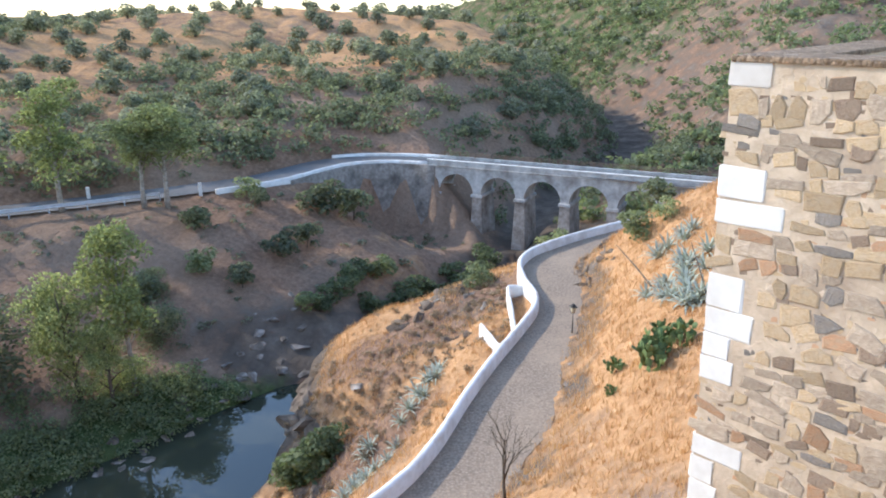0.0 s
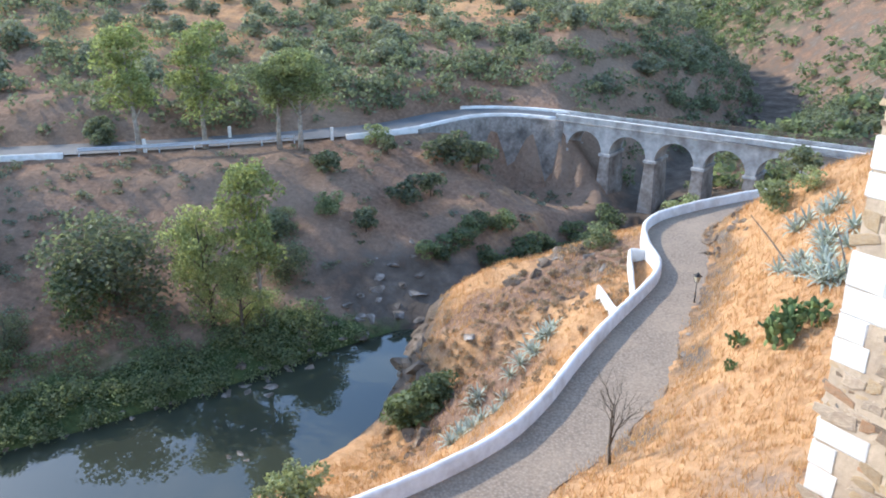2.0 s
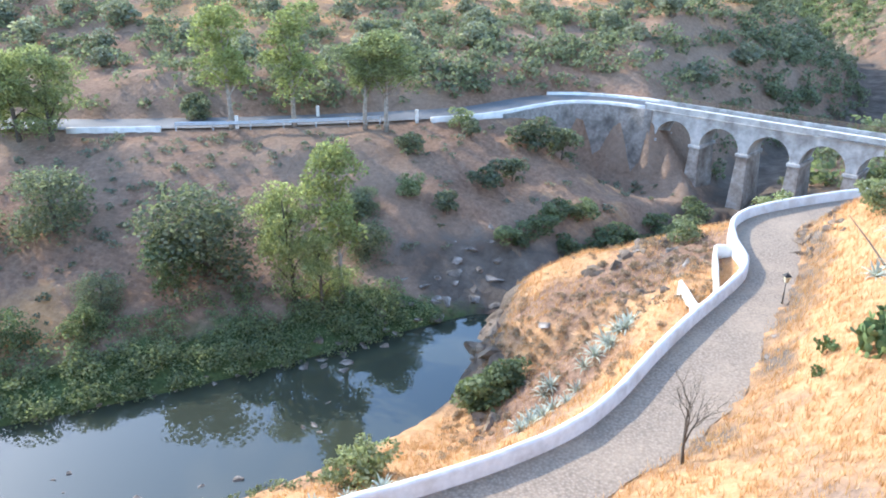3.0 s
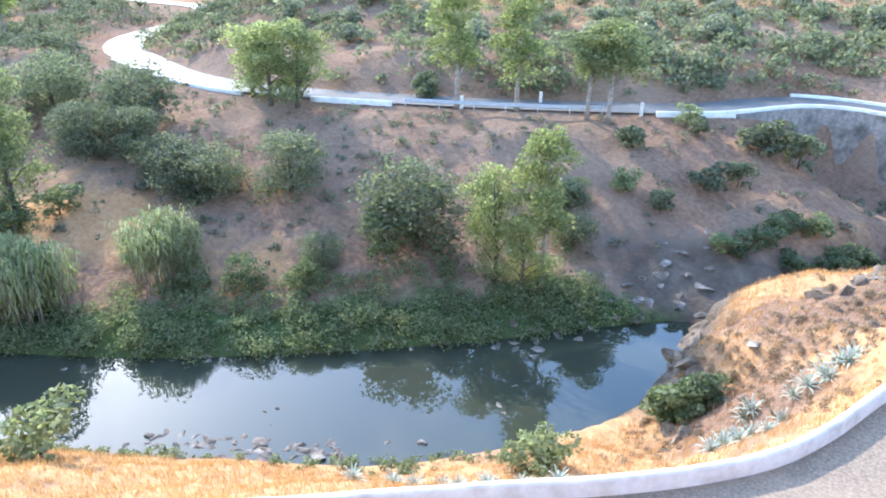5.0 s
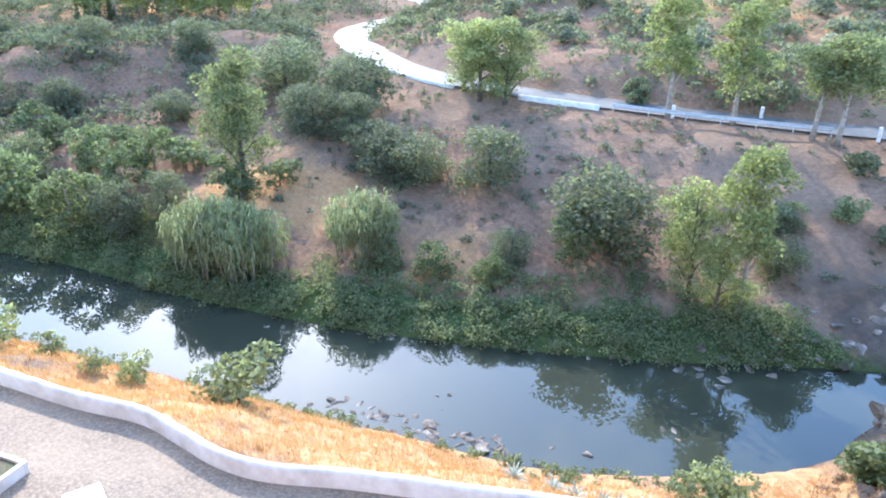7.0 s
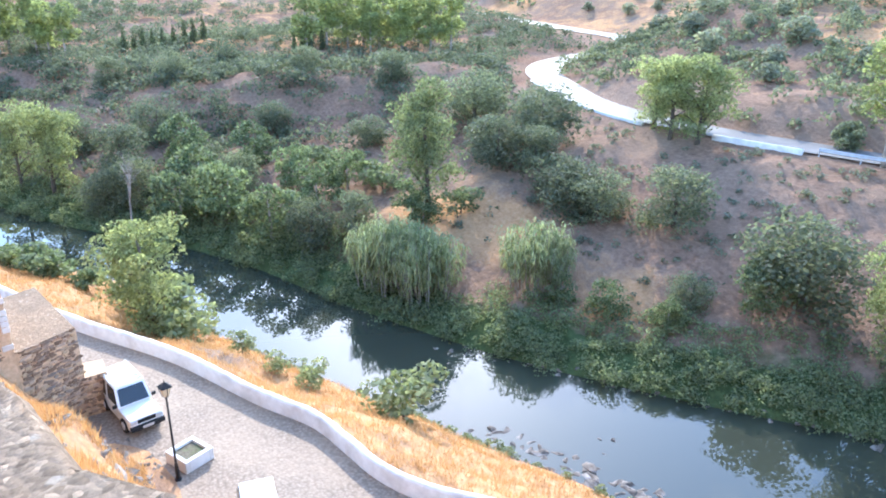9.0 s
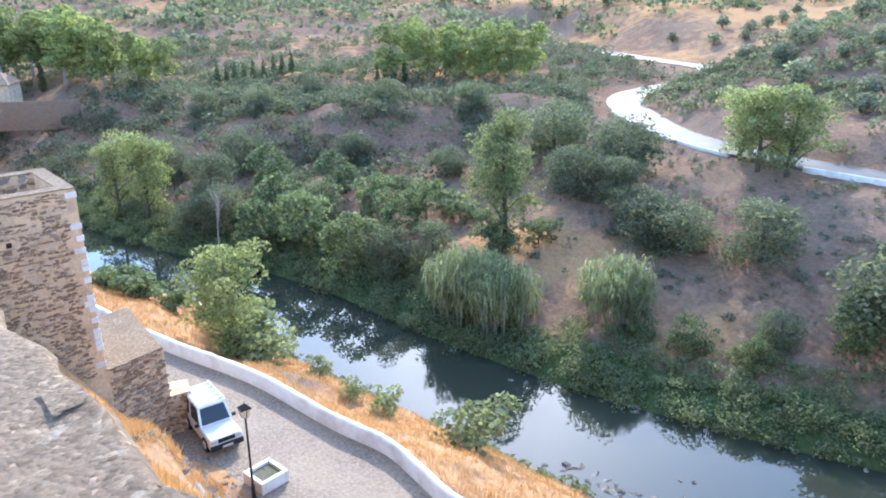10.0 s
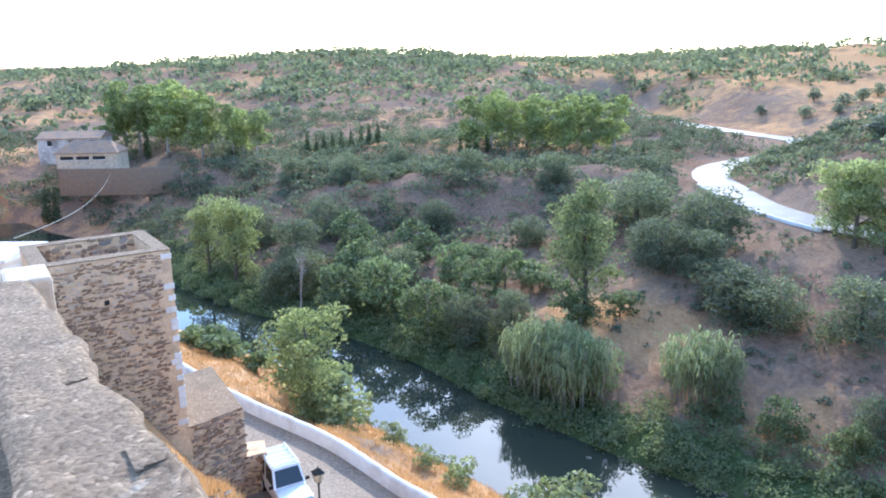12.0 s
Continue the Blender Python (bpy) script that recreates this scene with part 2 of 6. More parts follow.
# ---- materials ----
def nodes_of(name):
    m = bpy.data.materials.new(name)
    m.use_nodes = True
    t = m.node_tree
    return m, t, t.nodes, t.links, t.nodes["Principled BSDF"]


def noise_node(t, scale, detail=5.0, rough=0.6, coord="Object", stretch=None):
    c = t.nodes.new("ShaderNodeTexCoord")
    n = t.nodes.new("ShaderNodeTexNoise")
    n.inputs["Scale"].default_value, n.inputs["Detail"].default_value, n.inputs["Roughness"].default_value = scale, detail, rough
    if stretch:
        mp = t.nodes.new("ShaderNodeMapping")
        mp.inputs["Scale"].default_value = stretch
        t.links.new(c.outputs[coord], mp.inputs["Vector"])
        t.links.new(mp.outputs["Vector"], n.inputs["Vector"])
    else:
        t.links.new(c.outputs[coord], n.inputs["Vector"])
    return n


def ramp_node(t, src, stops):
    r = t.nodes.new("ShaderNodeValToRGB")
    e = r.color_ramp.elements
    while len(e) < len(stops):
        e.new(0.5)
    for k, (p, c) in enumerate(stops):
        e[k].position, e[k].color = p, (*c, 1) if len(c) == 3 else c
    t.links.new(src, r.inputs["Fac"])
    return r


def mix_color(t, fac, a, b, mode="MIX"):
    m = t.nodes.new("ShaderNodeMix")
    m.data_type, m.blend_type = "RGBA", mode
    for sock, v in ((m.inputs["Factor"], fac), (m.inputs["A"], a), (m.inputs["B"], b)):
        if isinstance(v, (int, float)):
            sock.default_value = v
        elif isinstance(v, tuple):
            sock.default_value = (*v, 1)
        else:
            t.links.new(v, sock)
    return m.outputs["Result"]


def bump_node(t, height, strength, distance):
    b = t.nodes.new("ShaderNodeBump")
    b.inputs["Strength"].default_value, b.inputs["Distance"].default_value = strength, distance
    t.links.new(height, b.inputs["Height"])
    return b.outputs["Normal"]


def surface(name, dark, light, scale, rough=0.9, bump=0.4, depth=0.03, stain=None, stain_scale=0.5, metal=0.0, spec=0.25, random_tone=0.0, coord="Object"):
    """Two tones of fine grain, larger stains, and relief."""
    m, t, n, l, p = nodes_of(name)
    fine = noise_node(t, scale, 8, 0.65, coord)
    col = ramp_node(t, fine.outputs["Fac"], [(0.3, dark), (0.7, light)]).outputs["Color"]
    if stain:
        big = noise_node(t, stain_scale, 6, 0.6, coord)
        fac = ramp_node(t, big.outputs["Fac"], [(0.45, (0, 0, 0)), (0.68, (1, 1, 1))]).outputs["Color"]
        col = mix_color(t, fac, col, stain)
    if random_tone:
        info = n.new("ShaderNodeObjectInfo")
        tone = ramp_node(t, info.outputs["Random"], [(0.0, (1 - random_tone,) * 3), (1.0, (1 + random_tone * 0.5,) * 3)]).outputs["Color"]
        col = mix_color(t, 1.0, col, tone, "MULTIPLY")
    l.new(col, p.inputs["Base Color"])
    p.inputs["Roughness"].default_value, p.inputs["Metallic"].default_value = rough, metal
    p.inputs["Specular IOR Level"].default_value = spec
    if bump:
        l.new(bump_node(t, fine.outputs["Fac"], bump, depth), p.inputs["Normal"])
    return m


def leaf_material(name, dark, light, clear=0.35, spread=0.25):
    """Leaves: tones vary from leaf to leaf and tree to tree, and light comes through."""
    m, t, n, l, p = nodes_of(name)
    geo, info = n.new("ShaderNodeNewGeometry"), n.new("ShaderNodeObjectInfo")
    col = ramp_node(t, geo.outputs["Random Per Island"], [(0.0, dark), (1.0, light)]).outputs["Color"]
    tone = ramp_node(t, info.outputs["Random"], [(0.0, (1 - spread, 1 - spread, 1 - spread)), (1.0, (1 + spread, 1 + spread * 0.8, 1 + spread * 0.4))]).outputs["Color"]
    col = mix_color(t, 1.0, col, tone, "MULTIPLY")
    l.new(col, p.inputs["Base Color"])
    p.inputs["Roughness"].default_value, p.inputs["Specular IOR Level"].default_value = 0.65, 0.2
    tr = n.new("ShaderNodeBsdfTranslucent")
    l.new(mix_color(t, 1.0, col, (1.15, 1.2, 0.85), "MULTIPLY"), tr.inputs["Color"])
    mx = n.new("ShaderNodeMixShader")
    mx.inputs["Fac"].default_value = clear
    l.new(p.outputs[0], mx.inputs[1])
    l.new(tr.outputs[0], mx.inputs[2])
    l.new(mx.outputs[0], n["Material Output"].inputs["Surface"])
    return m


def ground_material():
    """Bare earth, dry grass, green growth and rock, mixed by the ground's cover."""
    m, t, n, l, p = nodes_of("ground_cover")
    at = n.new("ShaderNodeAttribute")
    at.attribute_name = "cover"
    sep = n.new("ShaderNodeSeparateColor")
    l.new(at.outputs["Color"], sep.inputs[0])
    fine, mid, big = noise_node(t, 2.2, 10, 0.7), noise_node(t, 0.35, 8, 0.65), noise_node(t, 0.06, 6, 0.6)
    earth = ramp_node(t, fine.outputs["Fac"], [(0.28, (0.14, 0.082, 0.053)), (0.55, (0.285, 0.176, 0.116)), (0.78, (0.41, 0.275, 0.185))]).outputs["Color"]
    earth = mix_color(t, ramp_node(t, big.outputs["Fac"], [(0.4, (0, 0, 0)), (0.65, (0.6, 0.6, 0.6))]).outputs["Color"], earth, (0.31, 0.23, 0.165))
    straw = ramp_node(t, fine.outputs["Fac"], [(0.25, (0.36, 0.195, 0.092)), (0.5, (0.51, 0.292, 0.143)), (0.8, (0.63, 0.405, 0.225))]).outputs["Color"]
    green = ramp_node(t, fine.outputs["Fac"], [(0.3, (0.045, 0.065, 0.026)), (0.7, (0.13, 0.165, 0.065))]).outputs["Color"]
    rock = ramp_node(t, mid.outputs["Fac"], [(0.3, (0.07, 0.056, 0.045)), (0.6, (0.17, 0.135, 0.105)), (0.75, (0.29, 0.235, 0.185))]).outputs["Color"]

    def fac(channel, soft):
        a = n.new("ShaderNodeMath")
        a.operation = "ADD"
        l.new(sep.outputs[channel], a.inputs[0])
        b = n.new("ShaderNodeMath")
        b.operation = "MULTIPLY_ADD"
        l.new(mid.outputs["Fac"], b.inputs[0])
        b.inputs[1].default_value, b.inputs[2].default_value = soft, -soft * 0.5
        l.new(b.outputs[0], a.inputs[1])
        return ramp_node(t, a.outputs[0], [(0.35, (0, 0, 0)), (0.65, (1, 1, 1))]).outputs["Color"]
    col = mix_color(t, fac("Red", 1.2), earth, straw)
    col = mix_color(t, fac("Blue", 1.3), col, rock)
    col = mix_color(t, fac("Green", 1.2), col, green)
    l.new(col, p.inputs["Base Color"])
    p.inputs["Roughness"].default_value, p.inputs["Specular IOR Level"].default_value = 1.0, 0.0
    add = n.new("ShaderNodeMath")
    add.operation = "MULTIPLY_ADD"
    l.new(mid.outputs["Fac"], add.inputs[0])
    add.inputs[1].default_value = 2.5
    l.new(fine.outputs["Fac"], add.inputs[2])
    l.new(bump_node(t, add.outputs[0], 0.7, 0.35), p.inputs["Normal"])
    return m


def gravel_material(name, tones, scale):
    m, t, n, l, p = nodes_of(name)
    c = n.new("ShaderNodeTexCoord")
    v = n.new("ShaderNodeTexVoronoi")
    v.inputs["Scale"].default_value = scale
    l.new(c.outputs["Object"], v.inputs["Vector"])
    stones = ramp_node(t, v.outputs["Distance"], [(0.1, tones[1]), (0.75, tones[0])]).outputs["Color"]
    wear = noise_node(t, 0.45, 6, 0.6)
    col = mix_color(t, ramp_node(t, wear.outputs["Fac"], [(0.42, (0, 0, 0)), (0.65, (0.8, 0.8, 0.8))]).outputs["Color"], stones, tones[2])
    fine = noise_node(t, 6, 6, 0.7)
    col = mix_color(t, 0.5, col, ramp_node(t, fine.outputs["Fac"], [(0.3, (0.5, 0.5, 0.5)), (0.7, (1.3, 1.3, 1.3))]).outputs["Color"], "MULTIPLY")
    l.new(col, p.inputs["Base Color"])
    p.inputs["Roughness"].default_value, p.inputs["Specular IOR Level"].default_value = 0.85, 0.3
    l.new(bump_node(t, v.outputs["Distance"], 0.6, 0.03), p.inputs["Normal"])
    return m


def slab_material():
    """Old lime concrete full of small stones, patched, cracked and lichen-spotted."""
    m, t, n, l, p = nodes_of("weathered_slab")
    c = n.new("ShaderNodeTexCoord")
    grain, cells = noise_node(t, 9, 10, 0.75), n.new("ShaderNodeTexVoronoi")
    cells.inputs["Scale"].default_value = 30.0
    l.new(c.outputs["Object"], cells.inputs["Vector"])
    broad, spots = noise_node(t, 1.4, 6, 0.6), noise_node(t, 5.0, 4, 0.5)
    base = ramp_node(t, grain.outputs["Fac"], [(0.28, (0.13, 0.086, 0.053)), (0.5, (0.29, 0.205, 0.133)), (0.72, (0.44, 0.325, 0.22))]).outputs["Color"]
    base = mix_color(t, ramp_node(t, broad.outputs["Fac"], [(0.42, (0, 0, 0)), (0.62, (0.75, 0.75, 0.75))]).outputs["Color"], base, (0.225, 0.16, 0.107))
    pebble = n.new("ShaderNodeSeparateColor")
    l.new(cells.outputs["Color"], pebble.inputs[0])
    tone = ramp_node(t, pebble.outputs["Red"], [(0.0, (0.55, 0.52, 0.48)), (0.6, (1.0, 1.0, 1.0)), (0.93, (1.15, 1.13, 1.1)), (1.0, (1.9, 1.9, 1.85))]).outputs["Color"]
    base = mix_color(t, 0.75, base, tone, "MULTIPLY")
    base = mix_color(t, ramp_node(t, spots.outputs["Fac"], [(0.66, (0, 0, 0)), (0.72, (0.6, 0.6, 0.6))]).outputs["Color"], base, (0.48, 0.41, 0.32))
    l.new(base, p.inputs["Base Color"])
    p.inputs["Roughness"].default_value, p.inputs["Specular IOR Level"].default_value = 0.95, 0.2
    h = n.new("ShaderNodeMath")
    h.operation = "MULTIPLY_ADD"
    l.new(cells.outputs["Distance"], h.inputs[0])
    h.inputs[1].default_value = -0.6
    l.new(grain.outputs["Fac"], h.inputs[2])
    l.new(bump_node(t, h.outputs[0], 1.0, 0.03), p.inputs["Normal"])
    return m


def water_material():
    m, t, n, l, p = nodes_of("still_water")
    p.inputs["Base Color"].default_value = (0.040, 0.044, 0.030, 1)
    p.inputs["Roughness"].default_value, p.inputs["IOR"].default_value = 0.012, 1.52
    p.inputs["Specular IOR Level"].default_value = 0.5
    w = noise_node(t, 0.7, 3, 0.5, stretch=(1, 1, 1))
    l.new(bump_node(t, w.outputs["Fac"], 0.05, 0.02), p.inputs["Normal"])
    return m


M_GROUND, M_WATER = ground_material(), water_material()
M_COBBLE = gravel_material("cobbled_road", [(0.225, 0.168, 0.118), (0.345, 0.265, 0.19), (0.35, 0.262, 0.18)], 8.0)
M_ASPHALT = surface("asphalt", (0.065, 0.064, 0.063), (0.12, 0.118, 0.115), 9, 0.62, 0.2, 0.01, (0.16, 0.15, 0.14), 0.25, spec=0.3)
M_LIME = surface("limewash", (0.65, 0.61, 0.555), (0.78, 0.745, 0.69), 3, 0.85, 0.35, 0.02, (0.54, 0.485, 0.42), 0.9)
M_PLASTER = surface("old_plaster", (0.36, 0.34, 0.31), (0.62, 0.58, 0.53), 1.3, 0.9, 0.3, 0.03, (0.24, 0.215, 0.19), 0.55)
M_BRICKISH = surface("bare_brick_and_stone", (0.17, 0.14, 0.115), (0.36, 0.31, 0.26), 2.5, 0.95, 0.6, 0.05, (0.10, 0.085, 0.07), 0.6)
M_PIER = surface("weathered_pier", (0.25, 0.20, 0.16), (0.48, 0.42, 0.36), 2.2, 0.95, 0.5, 0.04, (0.17, 0.13, 0.10), 0.5)
M_MORTAR = surface("earth_mortar", (0.48, 0.365, 0.25), (0.68, 0.54, 0.395), 7, 0.95, 0.8, 0.03, (0.40, 0.30, 0.21), 1.6)
M_MORTAR_BROWN = surface("brown_mortar", (0.52, 0.35, 0.205), (0.74, 0.535, 0.345), 7, 0.95, 0.8, 0.03, (0.40, 0.285, 0.18), 1.6)
M_STONES = [surface("stone_" + k, a, b, 9, 0.9, 0.7, 0.02, s, 3.5, random_tone=0.3) for k, a, b, s in (
    ("ochre", (0.44, 0.30, 0.165), (0.62, 0.46, 0.285), (0.54, 0.41, 0.27)), ("tan", (0.40, 0.305, 0.215), (0.59, 0.47, 0.345), (0.40, 0.30, 0.215)),
    ("grey", (0.19, 0.165, 0.14), (0.34, 0.295, 0.25), (0.27, 0.225, 0.18)), ("rust", (0.40, 0.22, 0.12), (0.55, 0.33, 0.19), (0.44, 0.30, 0.19)),
    ("brown", (0.22, 0.15, 0.10), (0.37, 0.27, 0.19), (0.30, 0.225, 0.16)))]
M_STONE_DARK = surface("stone_brown", (0.15, 0.092, 0.055), (0.30, 0.195, 0.12), 5, 0.9, 0.6, 0.03, (0.17, 0.13, 0.10), 2)
M_SLATE = slab_material()
M_ROCK = surface("schist_rock", (0.085, 0.068, 0.054), (0.28, 0.23, 0.18), 2.6, 0.9, 0.9, 0.12, (0.38, 0.33, 0.28), 1.0, random_tone=0.25)
M_CRAG = surface("crag_rock", (0.085, 0.060, 0.042), (0.30, 0.225, 0.16), 2.2, 0.95, 1.0, 0.15, (0.22, 0.165, 0.115), 0.9, random_tone=0.35)
M_BARK = surface("pale_bark", (0.24, 0.20, 0.16), (0.46, 0.41, 0.35), 6, 0.9, 0.4, 0.02, (0.20, 0.16, 0.12), 2)
M_BARK_DARK = surface("dark_bark", (0.07, 0.055, 0.04), (0.15, 0.12, 0.09), 8, 0.95, 0.5, 0.02)
M_IRON = surface("black_iron", (0.02, 0.02, 0.02), (0.05, 0.045, 0.04), 12, 0.6, 0.1, 0.004, metal=0.4)
M_PAINT = surface("white_car_paint", (0.74, 0.74, 0.74), (0.80, 0.80, 0.80), 2, 0.25, 0.0, 0.0, (0.70, 0.69, 0.66), 1.0, spec=0.5)
M_SILVER = surface("silver_car_paint", (0.45, 0.46, 0.48), (0.55, 0.56, 0.58), 2, 0.28, 0.0, 0.0, spec=0.5, metal=0.4)
M_GLASS = surface("tinted_glass", (0.02, 0.025, 0.03), (0.03, 0.035, 0.04), 1, 0.06, 0.0, 0.0, spec=0.6)
# car rubber, and the flat black put in wall openings for their shade
M_RUBBER_AND_SHADE = surface("black_rubber_and_shade", (0.015, 0.015, 0.015), (0.03, 0.03, 0.03), 8, 0.85, 0.2, 0.005)
M_TILE = surface("clay_roof_tiles", (0.26, 0.15, 0.09), (0.42, 0.27, 0.17), 3, 0.9, 0.5, 0.04, (0.22, 0.17, 0.13), 0.7)
M_LAMP_GLASS = surface("frosted_amber_glass", (0.55, 0.48, 0.32), (0.7, 0.62, 0.45), 4, 0.4, 0.0, 0.0)
M_SOIL = surface("planter_soil", (0.09, 0.07, 0.045), (0.22, 0.19, 0.13), 8, 1.0, 0.8, 0.04, (0.12, 0.15, 0.06), 2)
M_METAL = surface("galvanised_rail", (0.42, 0.43, 0.44), (0.58, 0.59, 0.60), 3, 0.5, 0.1, 0.004, metal=0.3)
L_EUC = leaf_material("eucalyptus_leaf", (0.155, 0.178, 0.088), (0.36, 0.385, 0.20), 0.55)
L_BRIGHT = leaf_material("poplar_leaf", (0.175, 0.20, 0.085), (0.38, 0.41, 0.19), 0.55)
L_OAK = leaf_material("evergreen_leaf", (0.105, 0.122, 0.085), (0.245, 0.262, 0.170), 0.5)
L_OLIVE = leaf_material("olive_leaf", (0.155, 0.168, 0.125), (0.34, 0.345, 0.26), 0.5)
L_FIG = leaf_material("fig_leaf", (0.085, 0.115, 0.055), (0.27, 0.31, 0.17), 0.48)
L_REED = leaf_material("cane_leaf", (0.165, 0.19, 0.095), (0.40, 0.43, 0.25), 0.5)
L_SCRUB = leaf_material("bramble_leaf", (0.11, 0.138, 0.084), (0.25, 0.285, 0.165), 0.55)
L_CYPRESS = leaf_material("cypress_leaf", (0.05, 0.068, 0.036), (0.125, 0.15, 0.075), 0.35)
L_AGAVE = leaf_material("agave_blade", (0.25, 0.28, 0.22), (0.58, 0.61, 0.51), 0.12)
L_CACTUS = leaf_material("cactus_pad", (0.09, 0.14, 0.05), (0.19, 0.25, 0.10), 0.1)
L_DRY = leaf_material("dry_grass_blade", (0.47, 0.255, 0.115), (0.70, 0.44, 0.235), 0.3, 0.1)
L_BROWN = leaf_material("dry_bush_twig", (0.20, 0.145, 0.10), (0.42, 0.32, 0.23), 0.35)
L_PALM = leaf_material("palm_frond", (0.10, 0.12, 0.05), (0.22, 0.24, 0.11), 0.3)


# ---- ground ----
def axis(centre, lo, hi, n, k):
    """Grid lines, close together round the centre and wide apart far off."""
    a, b = math.asinh((lo - centre) / k), math.asinh((hi - centre) / k)
    return centre + k * np.sinh(np.linspace(a, b, n))


def grid_mesh(name, xs, ys, zf):
    X, Y = np.meshgrid(xs, ys)
    verts = np.stack([X.ravel(), Y.ravel(), zf(X, Y).ravel()], 1)
    n, m = len(xs), len(ys)
    i = (np.arange(m - 1)[:, None] * n + np.arange(n - 1)[None]).ravel()
    me = bpy.data.meshes.new(name)
    me.from_pydata(verts.tolist(), [], np.stack([i, i + 1, i + n + 1, i + n], 1).tolist())
    me.polygons.foreach_set("use_smooth", np.ones(len(me.polygons), bool))
    return me


def cover_of(x, y):
    """What grows where: straw, green, rock (earth is the rest)."""
    dn, df = to_line(x, y, L_CHANNEL_N), to_line(x, y, L_CHANNEL_F)
    dw, de, dr = to_line(x, y, L_WALL), to_line(x, y, L_EDGE), np.abs(to_line(x, y, L_ROAD))
    patch, wide = fractal(x / 5, y / 5, 40), fractal(x / 30, y / 30, 44)
    far, near = df > 0, dn < 0
    ds = np.abs(to_line(x, y, L_STREAM))
    upper = step01(15, 45, dr) * (to_line(x, y, L_ROAD) > 0)
    straw_far = 0.22 + 0.35 * wide + 0.42 * upper * step01(30, 0, x) + 0.3 * step01(-90, -140, x) * (0.5 + wide)
    straw_near = np.where(dw > 0, 0.80 - 0.5 * bump(x, y, -3, 39, 5, 6) - 0.5 * bump(x, y, 2, 47, 4, 4), 0.95)
    straw_far = straw_far + 0.8 * bump(x, y, -62, 29, 5, 4) + 0.8 * bump(x, y, -55, 34, 5, 3) + 0.5 * bump(x, y, -42, 36, 4, 3)
    straw = np.where(near, np.where(y > 64, 0.25, straw_near + patch * 0.75 - 0.12), straw_far)
    green = np.where(far, 0.95 * step01(9, 1, df) * step01(56, 48, y) * step01(-128, -108, x), 0.35 * step01(4, 0, -dn) * step01(30, 20, y) + 0.55 * step01(150, 230, y))
    rock = np.where(far, 0.75 * step01(9, 1, ds) + 0.35 * step01(0, 40, x), 0.0) + np.where(near & (dw > 0), 0.8 * step01(5, 0.5, -dn) * step01(30, 42, y) + 0.5 * bump(x, y, 0, 46, 4, 4), 0.0)
    rock = rock + np.where(far, 0.9 * bump(x, y, -15, 55, 7, 5), 0.0) + np.where(near & (y > 64), 0.5, 0.0) + np.where(near & (de < 0) & (de > -2.2), 0.55 * step01(16, 24, y), 0.0)
    return np.stack([straw, green, rock, np.ones(x.shape)], -1)


ground = new("ground", grid_mesh("ground", axis(-26, -1500, 1000, 490, 40), axis(28, -500, 1600, 470, 36), ground_z))
ground.data.materials.append(M_GROUND)
co = np.empty(len(ground.data.vertices) * 3)
ground.data.vertices.foreach_get("co", co)
co = co.reshape(-1, 3)
ground.data.attributes.new("cover", "FLOAT_COLOR", "POINT").data.foreach_set("color", np.clip(cover_of(co[:, 0], co[:, 1]), 0, 1).ravel())
tagged(ground, "valley slopes of dry straw-coloured grass, brown earth and rock", "ground", kind="structure")

water = new("water", grid_mesh("water", np.linspace(-150, 2, 6), np.linspace(-62, 54, 6), lambda x, y: x * 0))
water.data.materials.append(M_WATER)
tagged(water, "still dark river pool reflecting the blue sky", "river", kind="structure")


# ---- roads and white walls ----
def offset_line(line, off):
    d = np.gradient(line, axis=0)
    d /= np.linalg.norm(d, axis=1)[:, None]
    return line + np.stack([d[:, 1], -d[:, 0]], 1) * off


def ribbon(a, b, za, zb):
    n = len(a)
    vs = [(x, y, za) for x, y in a] + [(x, y, zb) for x, y in b]
    return vs, [(i, i + 1, n + i + 1, n + i) for i in range(n - 1)]


def strip_wall(line, width, z0, z1, batter=0.05, wobble=0.02, seed=1):
    """A rounded low wall swept along a line of the plan."""
    rng = random.Random(seed)
    prof = [(-width / 2 - batter, z0), (-width / 2, z1 - 0.10), (-width / 2 + 0.07, z1 - 0.02), (0, z1 + 0.01), (width / 2 - 0.07, z1 - 0.02), (width / 2, z1 - 0.10), (width / 2 + batter, z0)]
    vs, fs, k = [], [], len(prof)
    d = np.gradient(line, axis=0)
    d /= np.linalg.norm(d, axis=1)[:, None]
    for (x, y), (dx, dy) in zip(line, d):
        h = rng.uniform(-wobble, wobble)
        for o, z in prof:
            vs.append((x + dy * o, y - dx * o, z + (h if z > z0 + 0.1 else 0)))
    for i in range(len(line) - 1):
        for j in range(k - 1):
            fs.append((i * k + j, i * k + j + 1, (i + 1) * k + j + 1, (i + 1) * k + j))
    fs += [tuple(range(k))[::-1], tuple((len(line) - 1) * k + j for j in range(k))]
    return vs, fs


def even(line, n):
    s = np.concatenate([[0], np.cumsum(np.linalg.norm(np.diff(line, axis=0), axis=1))])
    q = np.linspace(0, s[-1], n)
    return np.stack([np.interp(q, s, line[:, 0]), np.interp(q, s, line[:, 1])], 1)


W_FINE = smooth_line(WALL_LINE, 0.5)
E_FINE = smooth_line(ROAD_EDGE, 0.5)


def lane_border(line):
    """The lane's uneven inner border, lapping onto the verge."""
    wob = fractal(line[:, 0] / 1.5, line[:, 1] / 1.5, 52, 3)
    return line + (offset_line(line, -1.0) - line) * (0.42 + 0.35 * wob)[:, None]


